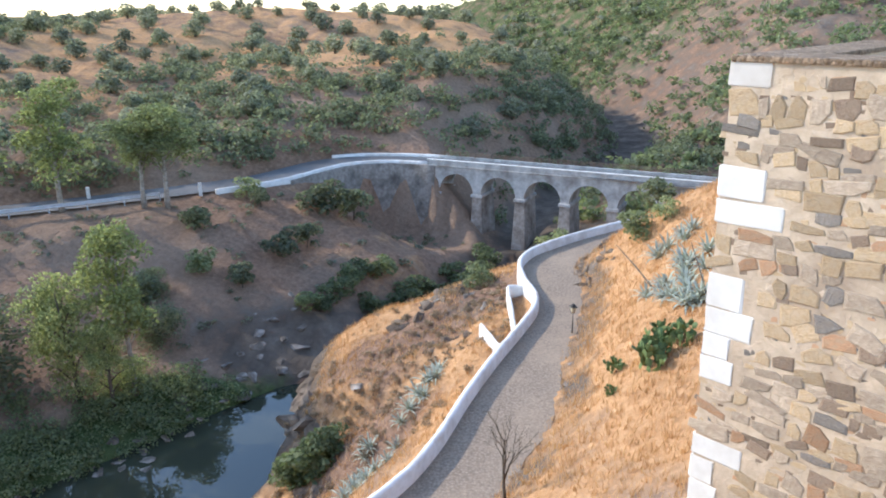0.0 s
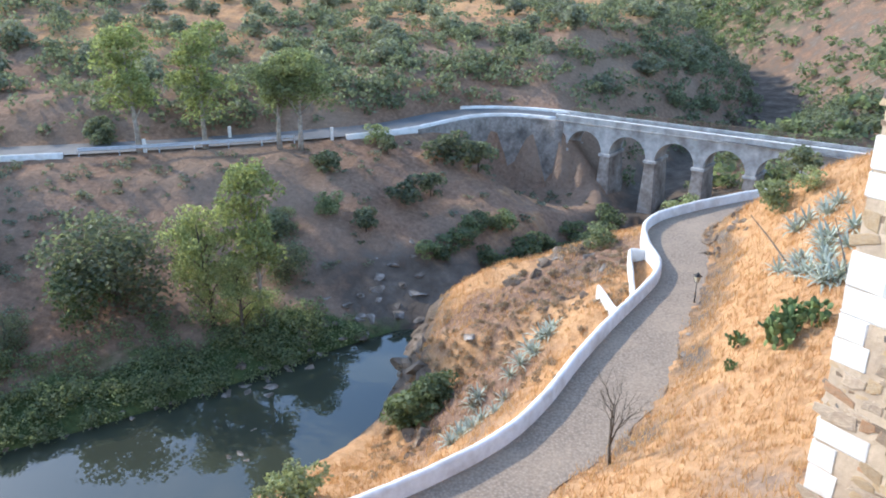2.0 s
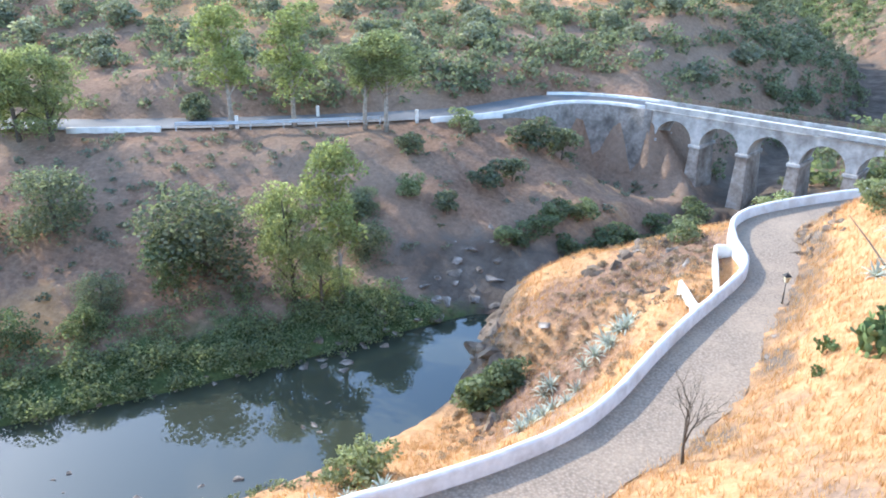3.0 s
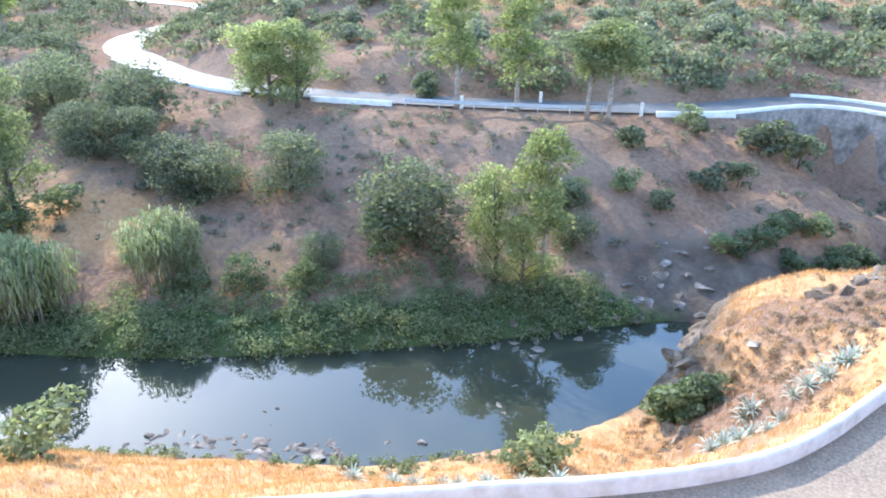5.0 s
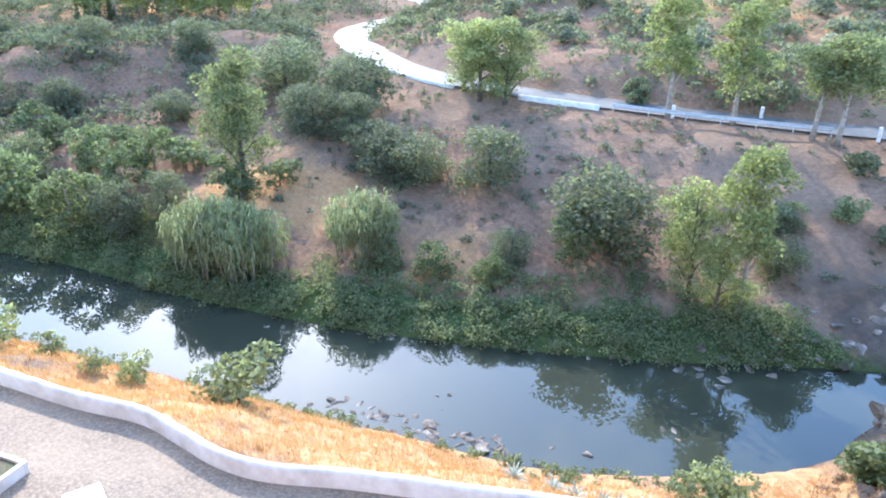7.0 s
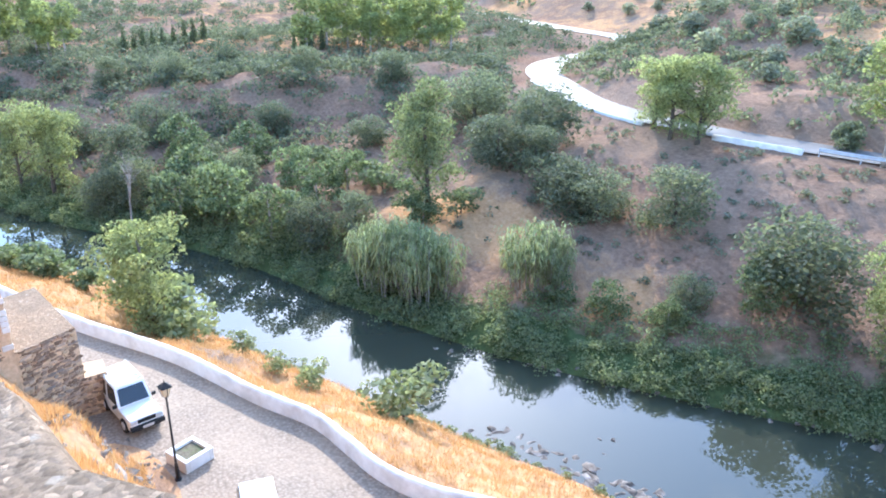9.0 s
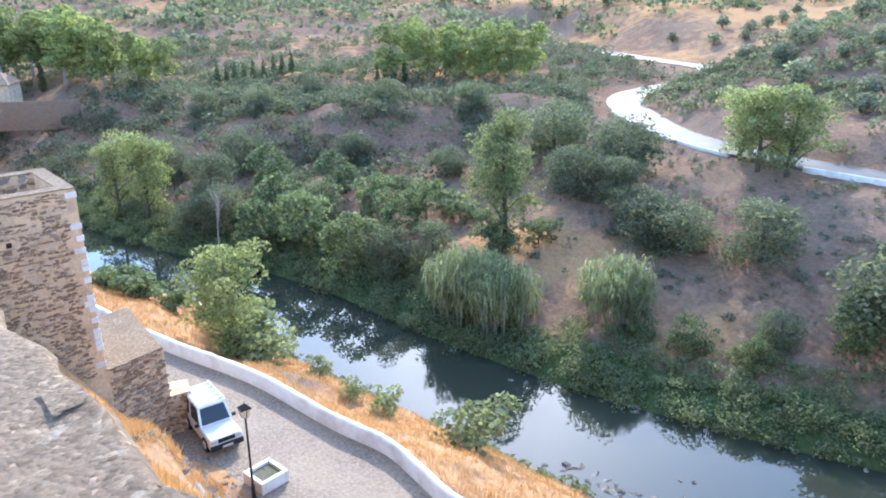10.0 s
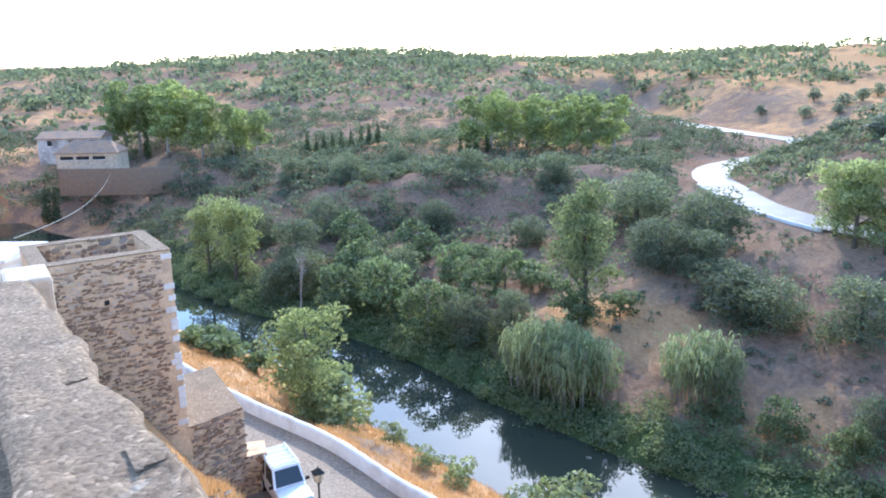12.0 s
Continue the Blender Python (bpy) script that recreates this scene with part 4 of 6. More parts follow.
# ---- vehicles ----
def car(name, x, y, turn, paint, label, length, width, height, boxy):
    c = thing(name, x, y, ROAD_Z + 0.05, turn, label, "car")
    L, W, H = length / 2, width / 2, height
    belt = 0.56 * H
    body = bmesh.new()
    add_box(body, 0, 0, (0.26 + belt) / 2, length, width, belt - 0.26, bevel=0.09)
    for v in body.verts:
        if v.co.z > belt - 0.15 and v.co.x > 0.16 * length:
            v.co.z -= 0.10 * (v.co.x / L)
        v.co.y *= 1 - 0.08 * (abs(v.co.x) / L) ** 3
    part("body", body, paint, c)
    lo_f, lo_r, hi_f, hi_r = 0.20 * length, -0.49 * length, (0.08 if boxy else 0.02) * length, (-0.46 if boxy else -0.34) * length
    iw, rw = W * 0.95, W * 0.82
    z0, z1 = belt - 0.03, H - 0.07
    cab = [(lo_r, -iw, z0), (lo_f, -iw, z0), (lo_f, iw, z0), (lo_r, iw, z0), (hi_r, -rw, z1), (hi_f, -rw, z1), (hi_f, rw, z1), (hi_r, rw, z1)]
    part("cabin", mesh_of("cabin", cab, [(3, 2, 1, 0), (4, 5, 6, 7), (0, 1, 5, 4), (1, 2, 6, 5), (2, 3, 7, 6), (3, 0, 4, 7)]), paint, c)
    part("roof", box_bm((hi_f + hi_r) / 2, 0, z1 + 0.02, hi_f - hi_r + 0.02, 2 * rw + 0.02, 0.07, bevel=0.03), paint, c)

    def pane(nm, quad, label):
        q = [Vector(p) for p in quad]
        n = (q[1] - q[0]).cross(q[3] - q[0]).normalized()
        mid = sum(q, Vector()) / 4
        out = [mid + (p - mid) * 0.86 + n * 0.012 for p in q]
        inn = [p - n * 0.02 for p in out]
        part(nm, mesh_of(nm, out + inn, [(0, 1, 2, 3), (7, 6, 5, 4), (0, 4, 5, 1), (1, 5, 6, 2), (2, 6, 7, 3), (3, 7, 4, 0)]), M_GLASS, c, label)
    pane("windscreen", (cab[1], cab[2], cab[6], cab[5]), "dark windscreen")
    pane("rear_window", (cab[3], cab[0], cab[4], cab[7]), "dark rear window")

    def lerp(a, b, f):
        return tuple(a[i] + (b[i] - a[i]) * f for i in range(3))
    for lo, hi, s in ((0, 4, 1), (3, 7, -1)):
        a, b, e, g = cab[lo], cab[1 if s > 0 else 2], cab[5 if s > 0 else 6], cab[hi]
        for f0, f1 in ((0.02, 0.48), (0.52, 0.98)):
            q = (lerp(a, b, f0), lerp(a, b, f1), lerp(g, e, f1), lerp(g, e, f0))
            pane("side_window", q if s > 0 else q[::-1], "dark side window")
    for sx in (-0.30, 0.31):
        for sy in (-1, 1):
            bm = bmesh.new()
            bmesh.ops.create_cone(bm, cap_ends=True, segments=20, radius1=0.31, radius2=0.31, depth=0.2, matrix=Matrix.Translation((sx * length, sy * (W - 0.11), 0.31)) @ Matrix.Rotation(math.pi / 2, 4, "X"))
            wheel = part("wheel", bm, M_RUBBER_AND_SHADE, c, "black tyre")
            bm = bmesh.new()
            bmesh.ops.create_cone(bm, cap_ends=True, segments=14, radius1=0.18, radius2=0.16, depth=0.04, matrix=Matrix.Translation((sx * length, sy * W, 0.31)) @ Matrix.Rotation(math.pi / 2, 4, "X"))
            part("rim", bm, M_METAL, wheel, "steel wheel rim")
    part("front_bumper", box_bm(L + 0.03, 0, 0.42, 0.14, width * 0.96, 0.2, bevel=0.04), M_RUBBER_AND_SHADE if boxy else paint, c, "dark bumper" if boxy else "")
    part("rear_bumper", box_bm(-L - 0.03, 0, 0.42, 0.14, width * 0.96, 0.2, bevel=0.04), M_RUBBER_AND_SHADE if boxy else paint, c)
    part("grille", box_bm(L + 0.005, 0, 0.66, 0.04, width * 0.5, 0.16, bevel=0.01), M_RUBBER_AND_SHADE, c, "black grille")
    part("number_plate", box_bm(L + 0.105, 0, 0.42, 0.012, 0.42, 0.10), M_LIME, c, "plain pale plate")
    for sy in (-1, 1):
        part("headlight", box_bm(L + 0.005, sy * W * 0.72, 0.67, 0.05, width * 0.17, 0.15, bevel=0.02), M_METAL, c, "clear headlight")
        part("wing_mirror", box_bm(lo_f - 0.08, sy * (W + 0.07), belt + 0.08, 0.09, 0.16, 0.13, bevel=0.02), M_RUBBER_AND_SHADE, c, "black wing mirror")
    if boxy:
        for k in range(5):
            part("roof_bar", box_bm(hi_r + 0.2 + k * (hi_f - hi_r - 0.35) / 4, 0, H + 0.04, 0.05, 2 * rw * 0.95, 0.04), M_METAL, c, "light roof rack bar")
        for sy in (-1, 1):
            part("roof_rail", box_bm((hi_f + hi_r) / 2, sy * rw * 0.92, H + 0.06, hi_f - hi_r - 0.1, 0.05, 0.05), M_METAL, c, "roof rack side rail")
    return c


car("off_road_car", -28.35, -0.15, 0.30, M_PAINT, "white boxy off-road car with roof rack parked on the lane", 3.35, 1.4, 1.6, True)
car("hatchback", -19.55, 3.1, -0.1, M_SILVER, "pale silver small car parked on the lane", 3.1, 1.32, 1.3, False)


# ---- street furniture ----
def street_lamp(x, y, z, height, slim=1.0):
    s = thing("street_lamp", x, y, z, 0.3, "slim black iron post with a four-sided lantern", "street lamp", "lamps along the lane")
    vs, fs = join_parts([tube([(0, 0, 0), (0, 0, 0.12)], [0.14 * slim, 0.12 * slim], 10), tube([(0, 0, 0.12), (0, 0, 0.7), (0, 0, 0.75), (0, 0, height - 0.55)], [0.075 * slim, 0.065 * slim, 0.045 * slim, 0.035 * slim], 10)])
    part("post", mesh_of("post", vs, fs, None, True), M_IRON, s)
    q = height - 0.5
    bm = bmesh.new()
    bmesh.ops.create_cone(bm, cap_ends=True, segments=4, radius1=0.12, radius2=0.21, depth=0.34, matrix=Matrix.Translation((0, 0, q + 0.2)) @ Matrix.Rotation(math.pi / 4, 4, "Z"))
    lantern = part("lantern", bm, M_LAMP_GLASS, s, "amber glass lantern panes")
    bm = bmesh.new()
    bmesh.ops.create_cone(bm, cap_ends=True, segments=4, radius1=0.28, radius2=0.05, depth=0.16, matrix=Matrix.Translation((0, 0, q + 0.45)) @ Matrix.Rotation(math.pi / 4, 4, "Z"))
    part("cap", bm, M_IRON, lantern, "black pyramid cap")
    part("finial", mesh_of("finial", *tube([(0, 0, q + 0.5), (0, 0, q + 0.62)], [0.03, 0.01], 6)), M_IRON, lantern)
    part("collar", box_bm(0, 0, q + 0.02, 0.16, 0.16, 0.04, bevel=0.01), M_IRON, s)
    for k in range(4):
        w = math.pi / 2 * k + math.pi / 4 * 0
        a, b = Vector((math.cos(w) * 0.12, math.sin(w) * 0.12, q + 0.03)), Vector((math.cos(w) * 0.215, math.sin(w) * 0.215, q + 0.37))
        part("glazing_bar", mesh_of("glazing_bar", *tube([a, b], [0.014, 0.014], 4)), M_IRON, lantern)


street_lamp(-23.4, 1.0, 10.5, 4.0)
street_lamp(6.75, 38.4, 10.5, 1.75, 0.5)


def planter(x, y, turn):
    p = thing("planter", x, y, ROAD_Z + 0.05, turn, "square whitewashed masonry planter with dry soil", "planter")
    for k, (dx, dy, sx, sy) in enumerate(((0, 0.52, 1.2, 0.16), (0, -0.52, 1.2, 0.16), (0.52, 0, 0.16, 0.88), (-0.52, 0, 0.16, 0.88))):
        part("planter_wall", box_bm(dx, dy, 0.24, sx, sy, 0.48, bevel=0.02), M_LIME, p)
    part("soil", box_bm(0, 0, 0.19, 0.88, 0.88, 0.38, bevel=0.02), M_SOIL, p, "dry soil with weeds")


planter(-24.35, 1.55, 0.5)


def marker_post(x, y):
    p = thing("marker_post", x, y, ROAD_Z - 0.1, 0.2, "white roadside marker post", "road marker", "posts along the far road")
    part("stake", box_bm(0, 0, 0.6, 0.32, 0.22, 1.4, bevel=0.04), M_LIME, p)


for x, y in ((-25.0, 72.6), (-41.2, 64.4), (-35.6, 71.2)):
    marker_post(x, y)


def crash_barrier():
    line = smooth_line(FAR_ROAD, 3.0)
    line = stretch_of(offset_line(line, -2.55), -26, -47)
    b = thing("crash_barrier", 0, 0, 0, 0, "grey galvanised crash barrier along the far road", "barrier")
    vs, fs = [], []
    for x, y in line:
        vs += [(x, y - 0.03, ROAD_Z + 0.35), (x, y - 0.09, ROAD_Z + 0.45), (x, y - 0.03, ROAD_Z + 0.55), (x, y - 0.09, ROAD_Z + 0.65), (x, y, ROAD_Z + 0.72), (x, y + 0.02, ROAD_Z + 0.35)]
    for i in range(len(line) - 1):
        fs += [(6 * i + j, 6 * i + (j + 1) % 6, 6 * i + 6 + (j + 1) % 6, 6 * i + 6 + j) for j in range(6)]
    part("beam", mesh_of("beam", vs, fs), M_METAL, b)
    for x, y in line:
        part("barrier_post", box_bm(x, y + 0.06, ROAD_Z + 0.25, 0.1, 0.08, 0.9), M_METAL, b)


crash_barrier()


# ---- houses downstream ----
def house(x, y, z, turn, length, depth, wall_h, roof_h, name, label, openings, hip=False):
    h = thing(name, x, y, z, turn, label, "house")
    part("masonry", box_bm(0, 0, wall_h / 2 - 1.0, length, depth, wall_h + 2.0), M_LIME if "cottage" in label else M_PLASTER if "farmhouse with" in label else M_MORTAR, h)
    a, b = length / 2 + 0.3, depth / 2 + 0.3
    g = a * 0.62 if hip else a
    vs = [(-a, -b, wall_h), (a, -b, wall_h), (a, b, wall_h), (-a, b, wall_h), (-g, 0, wall_h + roof_h), (g, 0, wall_h + roof_h), (-a, -b, wall_h - 0.15), (a, -b, wall_h - 0.15), (a, b, wall_h - 0.15), (-a, b, wall_h - 0.15)]
    part("roof", mesh_of("roof", vs, [(0, 1, 5, 4), (2, 3, 4, 5), (3, 0, 4), (1, 2, 5), (0, 6, 7, 1), (1, 7, 8, 2), (2, 8, 9, 3), (3, 9, 6, 0), (9, 8, 7, 6)]), M_LIME if wall_h > 4 else M_TILE, h, "low white roof" if wall_h > 4 else "weathered clay tile roof")
    for u, v, w, t in openings:
        # flat black panel on the wall paints the opening's shade
        win = part("window", box_bm(u, -depth / 2 - 0.02, v, w, 0.08, t, bevel=0.01), M_RUBBER_AND_SHADE, h, "black panel for the shade inside a wall opening")
        part("sill", box_bm(u, -depth / 2 - 0.06, v - t / 2 - 0.05, w + 0.2, 0.16, 0.08), M_LIME, win)
    return h


face = math.atan2(9.9, 1.6)    # along the slope, fronts toward the castle
house(-157.3, -35.5, 12.1, face, 11.5, 6.5, 2.8, 1.15, "farmhouse", "large pale farmhouse with a low clay tile roof", [(-3.5, 1.9, 0.8, 1.0), (0.5, 1.9, 0.8, 1.0), (4.2, 1.9, 0.8, 1.0)])
# the annex's three black panels paint the shaded gallery under its eave
house(-147.8, -30.8, 10.5, face, 10.6, 6.0, 2.5, 1.9, "annex_house", "stone annex with a hipped clay tile roof beside the farmhouse", [(-3.4, 1.6, 2.2, 0.6), (-0.6, 1.6, 2.2, 0.6), (2.2, 1.6, 2.2, 0.6)], True)
house(-33.6, -11.6, 15.9, 1.3, 3.0, 2.6, 4.75, 0.15, "white_cottage", "small white cottage behind the corner tower", [(0.7, 4.0, 0.3, 0.8)])
gw = new("wall_8", mesh_of("wall_8", *strip_wall(smooth_line([(-142.0, -35.5), (-141.6, -34.0), (-140.0, -27.0), (-138.8, -20.0), (-139.2, -15.0)], 1.5), 0.5, 6.0, 10.7, seed=9), M_STONE_DARK, True))
tagged(gw, "brown stone garden wall below the farmhouse", "wall", kind="structure")


# ---- plants ----
def height_at(x, y):
    return float(np.maximum(ground_z(np.array([x]), np.array([y])), -0.3)[0])


def leaf_cloud(lobes, count, size, rng, droop=0.0, flat=0.75, long=1.6):
    """Many small leaves round a set of lobes (x, y, z, r); each leaf is one bent diamond."""
    lob = np.array(lobes, float)
    wts = lob[:, 3] ** 2
    pick = rng.choice(len(lob), count, p=wts / wts.sum())
    d = rng.normal(size=(count, 3))
    d /= np.linalg.norm(d, axis=1)[:, None]
    d[:, 2] = np.where((d[:, 2] < -0.2) & (rng.random(count) < 0.6), -d[:, 2], d[:, 2])
    r = lob[pick, 3] * (0.55 + 0.5 * rng.random(count) ** 0.5)
    c = lob[pick, :3] + d * r[:, None] * np.array([1, 1, flat])
    a = rng.normal(size=(count, 3))
    a[:, 2] = a[:, 2] * 0.6 - droop
    a /= np.linalg.norm(a, axis=1)[:, None]
    b = np.cross(a, d + rng.normal(size=(count, 3)) * 0.5)
    b /= np.linalg.norm(b, axis=1)[:, None] + 1e-9
    s = size * (0.6 + 0.8 * rng.random(count))[:, None]
    quad = np.stack([c - a * s * long / 2, c - b * s / 2, c + a * s * long / 2, c + b * s / 2], 1).reshape(-1, 3)
    faces = np.arange(count * 4).reshape(-1, 4)
    return quad, faces


def cloud_mesh(name, quad, faces, material):
    me = bpy.data.meshes.new(name)
    me.from_pydata(quad.tolist(), [], faces.tolist())
    me.materials.append(material)
    return me


def limbs(height, spread, trunk_r, rng, forks=5, lean=0.05, start=0.35, bare=1.0):
    """A tapered trunk with limbs, and where the limbs end."""
    pieces, tips = [], []
    dx, dy = rng.normal(0, lean, 2) * height
    top = np.array([dx, dy, height * 0.9 * bare])
    trunk = [np.array([0, 0, -0.4]), np.array([dx * 0.1, dy * 0.1, height * 0.18]), np.array([dx * 0.45, dy * 0.3, height * 0.5]), top]
    pieces.append(tube(trunk, [trunk_r * 1.5, trunk_r, trunk_r * 0.7, trunk_r * 0.18], 8))
    for k in range(forks):
        f = start + (0.85 - start) * (k + rng.random() * 0.5) / forks
        base = trunk[1] * 0 + np.array([dx * f, dy * f * 0.7, height * f * 0.85])
        w = k * 2.4 + rng.random()
        reach = spread * (0.55 + 0.5 * rng.random()) * (1.1 - 0.5 * f)
        tip = base + np.array([math.cos(w) * reach, math.sin(w) * reach, height * (0.12 + 0.16 * rng.random())])
        mid = (base + tip) / 2 + np.array([0, 0, height * 0.03])
        pieces.append(tube([base, mid, tip], [trunk_r * 0.45, trunk_r * 0.3, trunk_r * 0.08], 5))
        tips.append(tip)
    return pieces, tips, top


def billow(lobes, rng, k=6, size=0.72):
    """Breaks each lobe of a crown into smaller tufts over its surface, with gaps between."""
    out = []
    for x, y, z, r in lobes:
        for _ in range(k):
            d = rng.normal(size=3)
            d /= np.linalg.norm(d)
            d[2] = abs(d[2]) if rng.random() < 0.65 else d[2]
            out.append((x + d[0] * r * 0.72, y + d[1] * r * 0.72, z + d[2] * r * 0.66, r * size * rng.uniform(0.65, 1.2)))
    return out


def make_tree(name, kind, seed, label, group=""):
    """A tree of unit height 10 m (scaled when it is set in place): trunk with limbs, and a crown."""
    rng = np.random.default_rng(seed)
    t = thing(name, 0, 0, -400, 0, label, "tree", group)
    H = 10.0
    if kind == "euc":        # open crown in billowing tufts over a pale trunk
        pieces, tips, top = limbs(H, 2.6, 0.17, rng, 7, 0.04, 0.38)
        lobes = [(*(tip + rng.normal(0, 0.3, 3)), rng.uniform(0.95, 1.45)) for tip in tips] + [(*(top * f + rng.normal(0, [0.9, 0.9, 0.3])), rng.uniform(0.9, 1.45)) for f in (0.55, 0.68, 0.8, 0.92, 1.03, 1.05)]
        quad, faces = leaf_cloud(billow(lobes, rng), 5400, 0.16, rng, 0.7)
        leaf, bark = L_EUC, M_BARK
    elif kind == "tall":     # slim, upright, bright
        pieces, tips, top = limbs(H, 1.5, 0.15, rng, 7, 0.03, 0.3)
        lobes = [(*(tip + rng.normal(0, 0.2, 3)), rng.uniform(0.75, 1.15)) for tip in tips] + [(*(top * f + rng.normal(0, [0.5, 0.5, 0.2])), rng.uniform(0.8, 1.3)) for f in (0.38, 0.5, 0.62, 0.74, 0.86, 0.97, 1.06)]
        quad, faces = leaf_cloud(billow(lobes, rng), 4600, 0.155, rng, 0.6, 0.95)
        leaf, bark = L_BRIGHT, M_BARK
    elif kind == "weep":     # billowing crown that hangs to the ground
        pieces, tips, top = limbs(H, 2.6, 0.2, rng, 8, 0.03, 0.2)
        lobes = [(*(tip + rng.normal(0, 0.4, 3)), rng.uniform(1.0, 1.6)) for tip in tips] + [(*(top * f + rng.normal(0, [1.0, 1.0, 0.2])), rng.uniform(1.0, 1.6)) for f in (0.25, 0.35, 0.45, 0.55, 0.65, 0.75, 0.86, 0.97, 1.04)]
        quad, faces = leaf_cloud(billow(lobes, rng), 7000, 0.16, rng, 1.2)
        leaf, bark = L_EUC, M_BARK_DARK
    elif kind == "oak":      # dense dark dome down to the ground
        pieces, tips, top = limbs(H * 0.8, 3.0, 0.3, rng, 6, 0.03, 0.2)
        lobes = [(math.cos(k * 2.4) * 3.0 * rng.uniform(0.5, 1), math.sin(k * 2.4) * 3.0 * rng.uniform(0.5, 1), 0.7 + 6.6 * rng.random() ** 1.2, rng.uniform(1.3, 2.2)) for k in range(26)] + [(0, 0, 6.8, 2.4)]
        quad, faces = leaf_cloud(billow(lobes, rng), 5600, 0.22, rng, 0.2)
        leaf, bark = L_OAK, M_BARK_DARK
    elif kind == "fig":      # big pale leaves, spreading
        pieces, tips, top = limbs(H * 0.7, 3.4, 0.22, rng, 8, 0.05, 0.12)
        lobes = [(math.cos(k * 2.4) * 3.4 * rng.uniform(0.3, 1), math.sin(k * 2.4) * 3.4 * rng.uniform(0.3, 1), 0.8 + 6.2 * rng.random(), rng.uniform(1.1, 1.8)) for k in range(18)]
        quad, faces = leaf_cloud(billow(lobes, rng), 2800, 0.36, rng, 0.1, 0.7, 1.1)
        leaf, bark = L_FIG, M_BARK
    elif kind == "olive":    # small grey-green crown on a short trunk
        pieces, tips, top = limbs(H * 0.7, 3.2, 0.45, rng, 4, 0.05, 0.25)
        lobes = [(*(tip + rng.normal(0, 0.5, 3)), rng.uniform(1.6, 2.5)) for tip in tips] + [(0, 0, 6.6, 2.6), (rng.normal(), rng.normal(), 4.4, 2.8), (rng.normal(), rng.normal(), 3.4, 2.2)]
        quad, faces = leaf_cloud(lobes, 560, 0.68, rng, 0.2)
        leaf, bark = L_OLIVE, M_BARK_DARK
    elif kind == "far":      # distant grove tree
        pieces, tips, top = limbs(H, 1.8, 0.16, rng, 7, 0.03, 0.25)
        lobes = [(*(tip + rng.normal(0, 0.4, 3)), rng.uniform(0.8, 1.3)) for tip in tips] + [(*(top * f + rng.normal(0, [0.6, 0.6, 0.2])), rng.uniform(0.8, 1.4)) for f in (0.32, 0.42, 0.52, 0.65, 0.8, 0.95, 1.05)]
        quad, faces = leaf_cloud(lobes, 2000, 0.28, rng, 0.8)
        leaf, bark = L_BRIGHT, M_BARK
    elif kind == "cypress":
        pieces = [tube([(0, 0, -0.3), (0, 0, 9)], [0.25, 0.05], 6)]
        lobes = [(rng.normal(0, 0.1), rng.normal(0, 0.1), 0.9 + k * 0.78, 1.15 * (1 - (k / 12.5) ** 1.7) + 0.12) for k in range(12)]
        quad, faces = leaf_cloud(lobes, 900, 0.3, rng, -0.9, 0.9)
        leaf, bark = L_CYPRESS, M_BARK_DARK
    part("trunk", mesh_of("trunk", *pieces[0], None, True), bark, t)
    if kind in ("euc", "tall", "weep"):
        for vs, fs in pieces[1:]:
            part("limb", mesh_of("limb", vs, fs, None, True), bark, t)
    part("crown", cloud_mesh("crown", quad, faces, leaf), leaf, t)
    return t


def make_bush(name, kind, seed, label, group=""):
    """A bush of unit height 2 m."""
    rng = np.random.default_rng(seed)
    t = thing(name, 0, 0, -400, 0, label, "bush", group)
    leaf, n, size, droop = {"round": (L_OAK, 900, 0.14, 0.1), "light": (L_REED, 800, 0.13, 0.3), "scrub": (L_SCRUB, 900, 0.13, 0.2), "oleander": (L_FIG, 1300, 0.13, -0.4), "grey": (L_OLIVE, 700, 0.14, 0.0)}[kind]
    lobes = [(math.cos(k * 2.4) * 0.85 * rng.uniform(0.2, 1), math.sin(k * 2.4) * 0.85 * rng.uniform(0.2, 1), rng.uniform(0.3, 1.45), rng.uniform(0.3, 0.55)) for k in range(12)]
    quad, faces = leaf_cloud(lobes, n, size, rng, droop)
    part("stem", mesh_of("stem", *tube([(0, 0, -0.2), (0.05, 0, 0.5), (0, 0.1, 1.2)], [0.05, 0.04, 0.015], 5)), M_BARK_DARK, t)
    part("foliage", cloud_mesh("foliage", quad, faces, leaf), leaf, t)
    return t


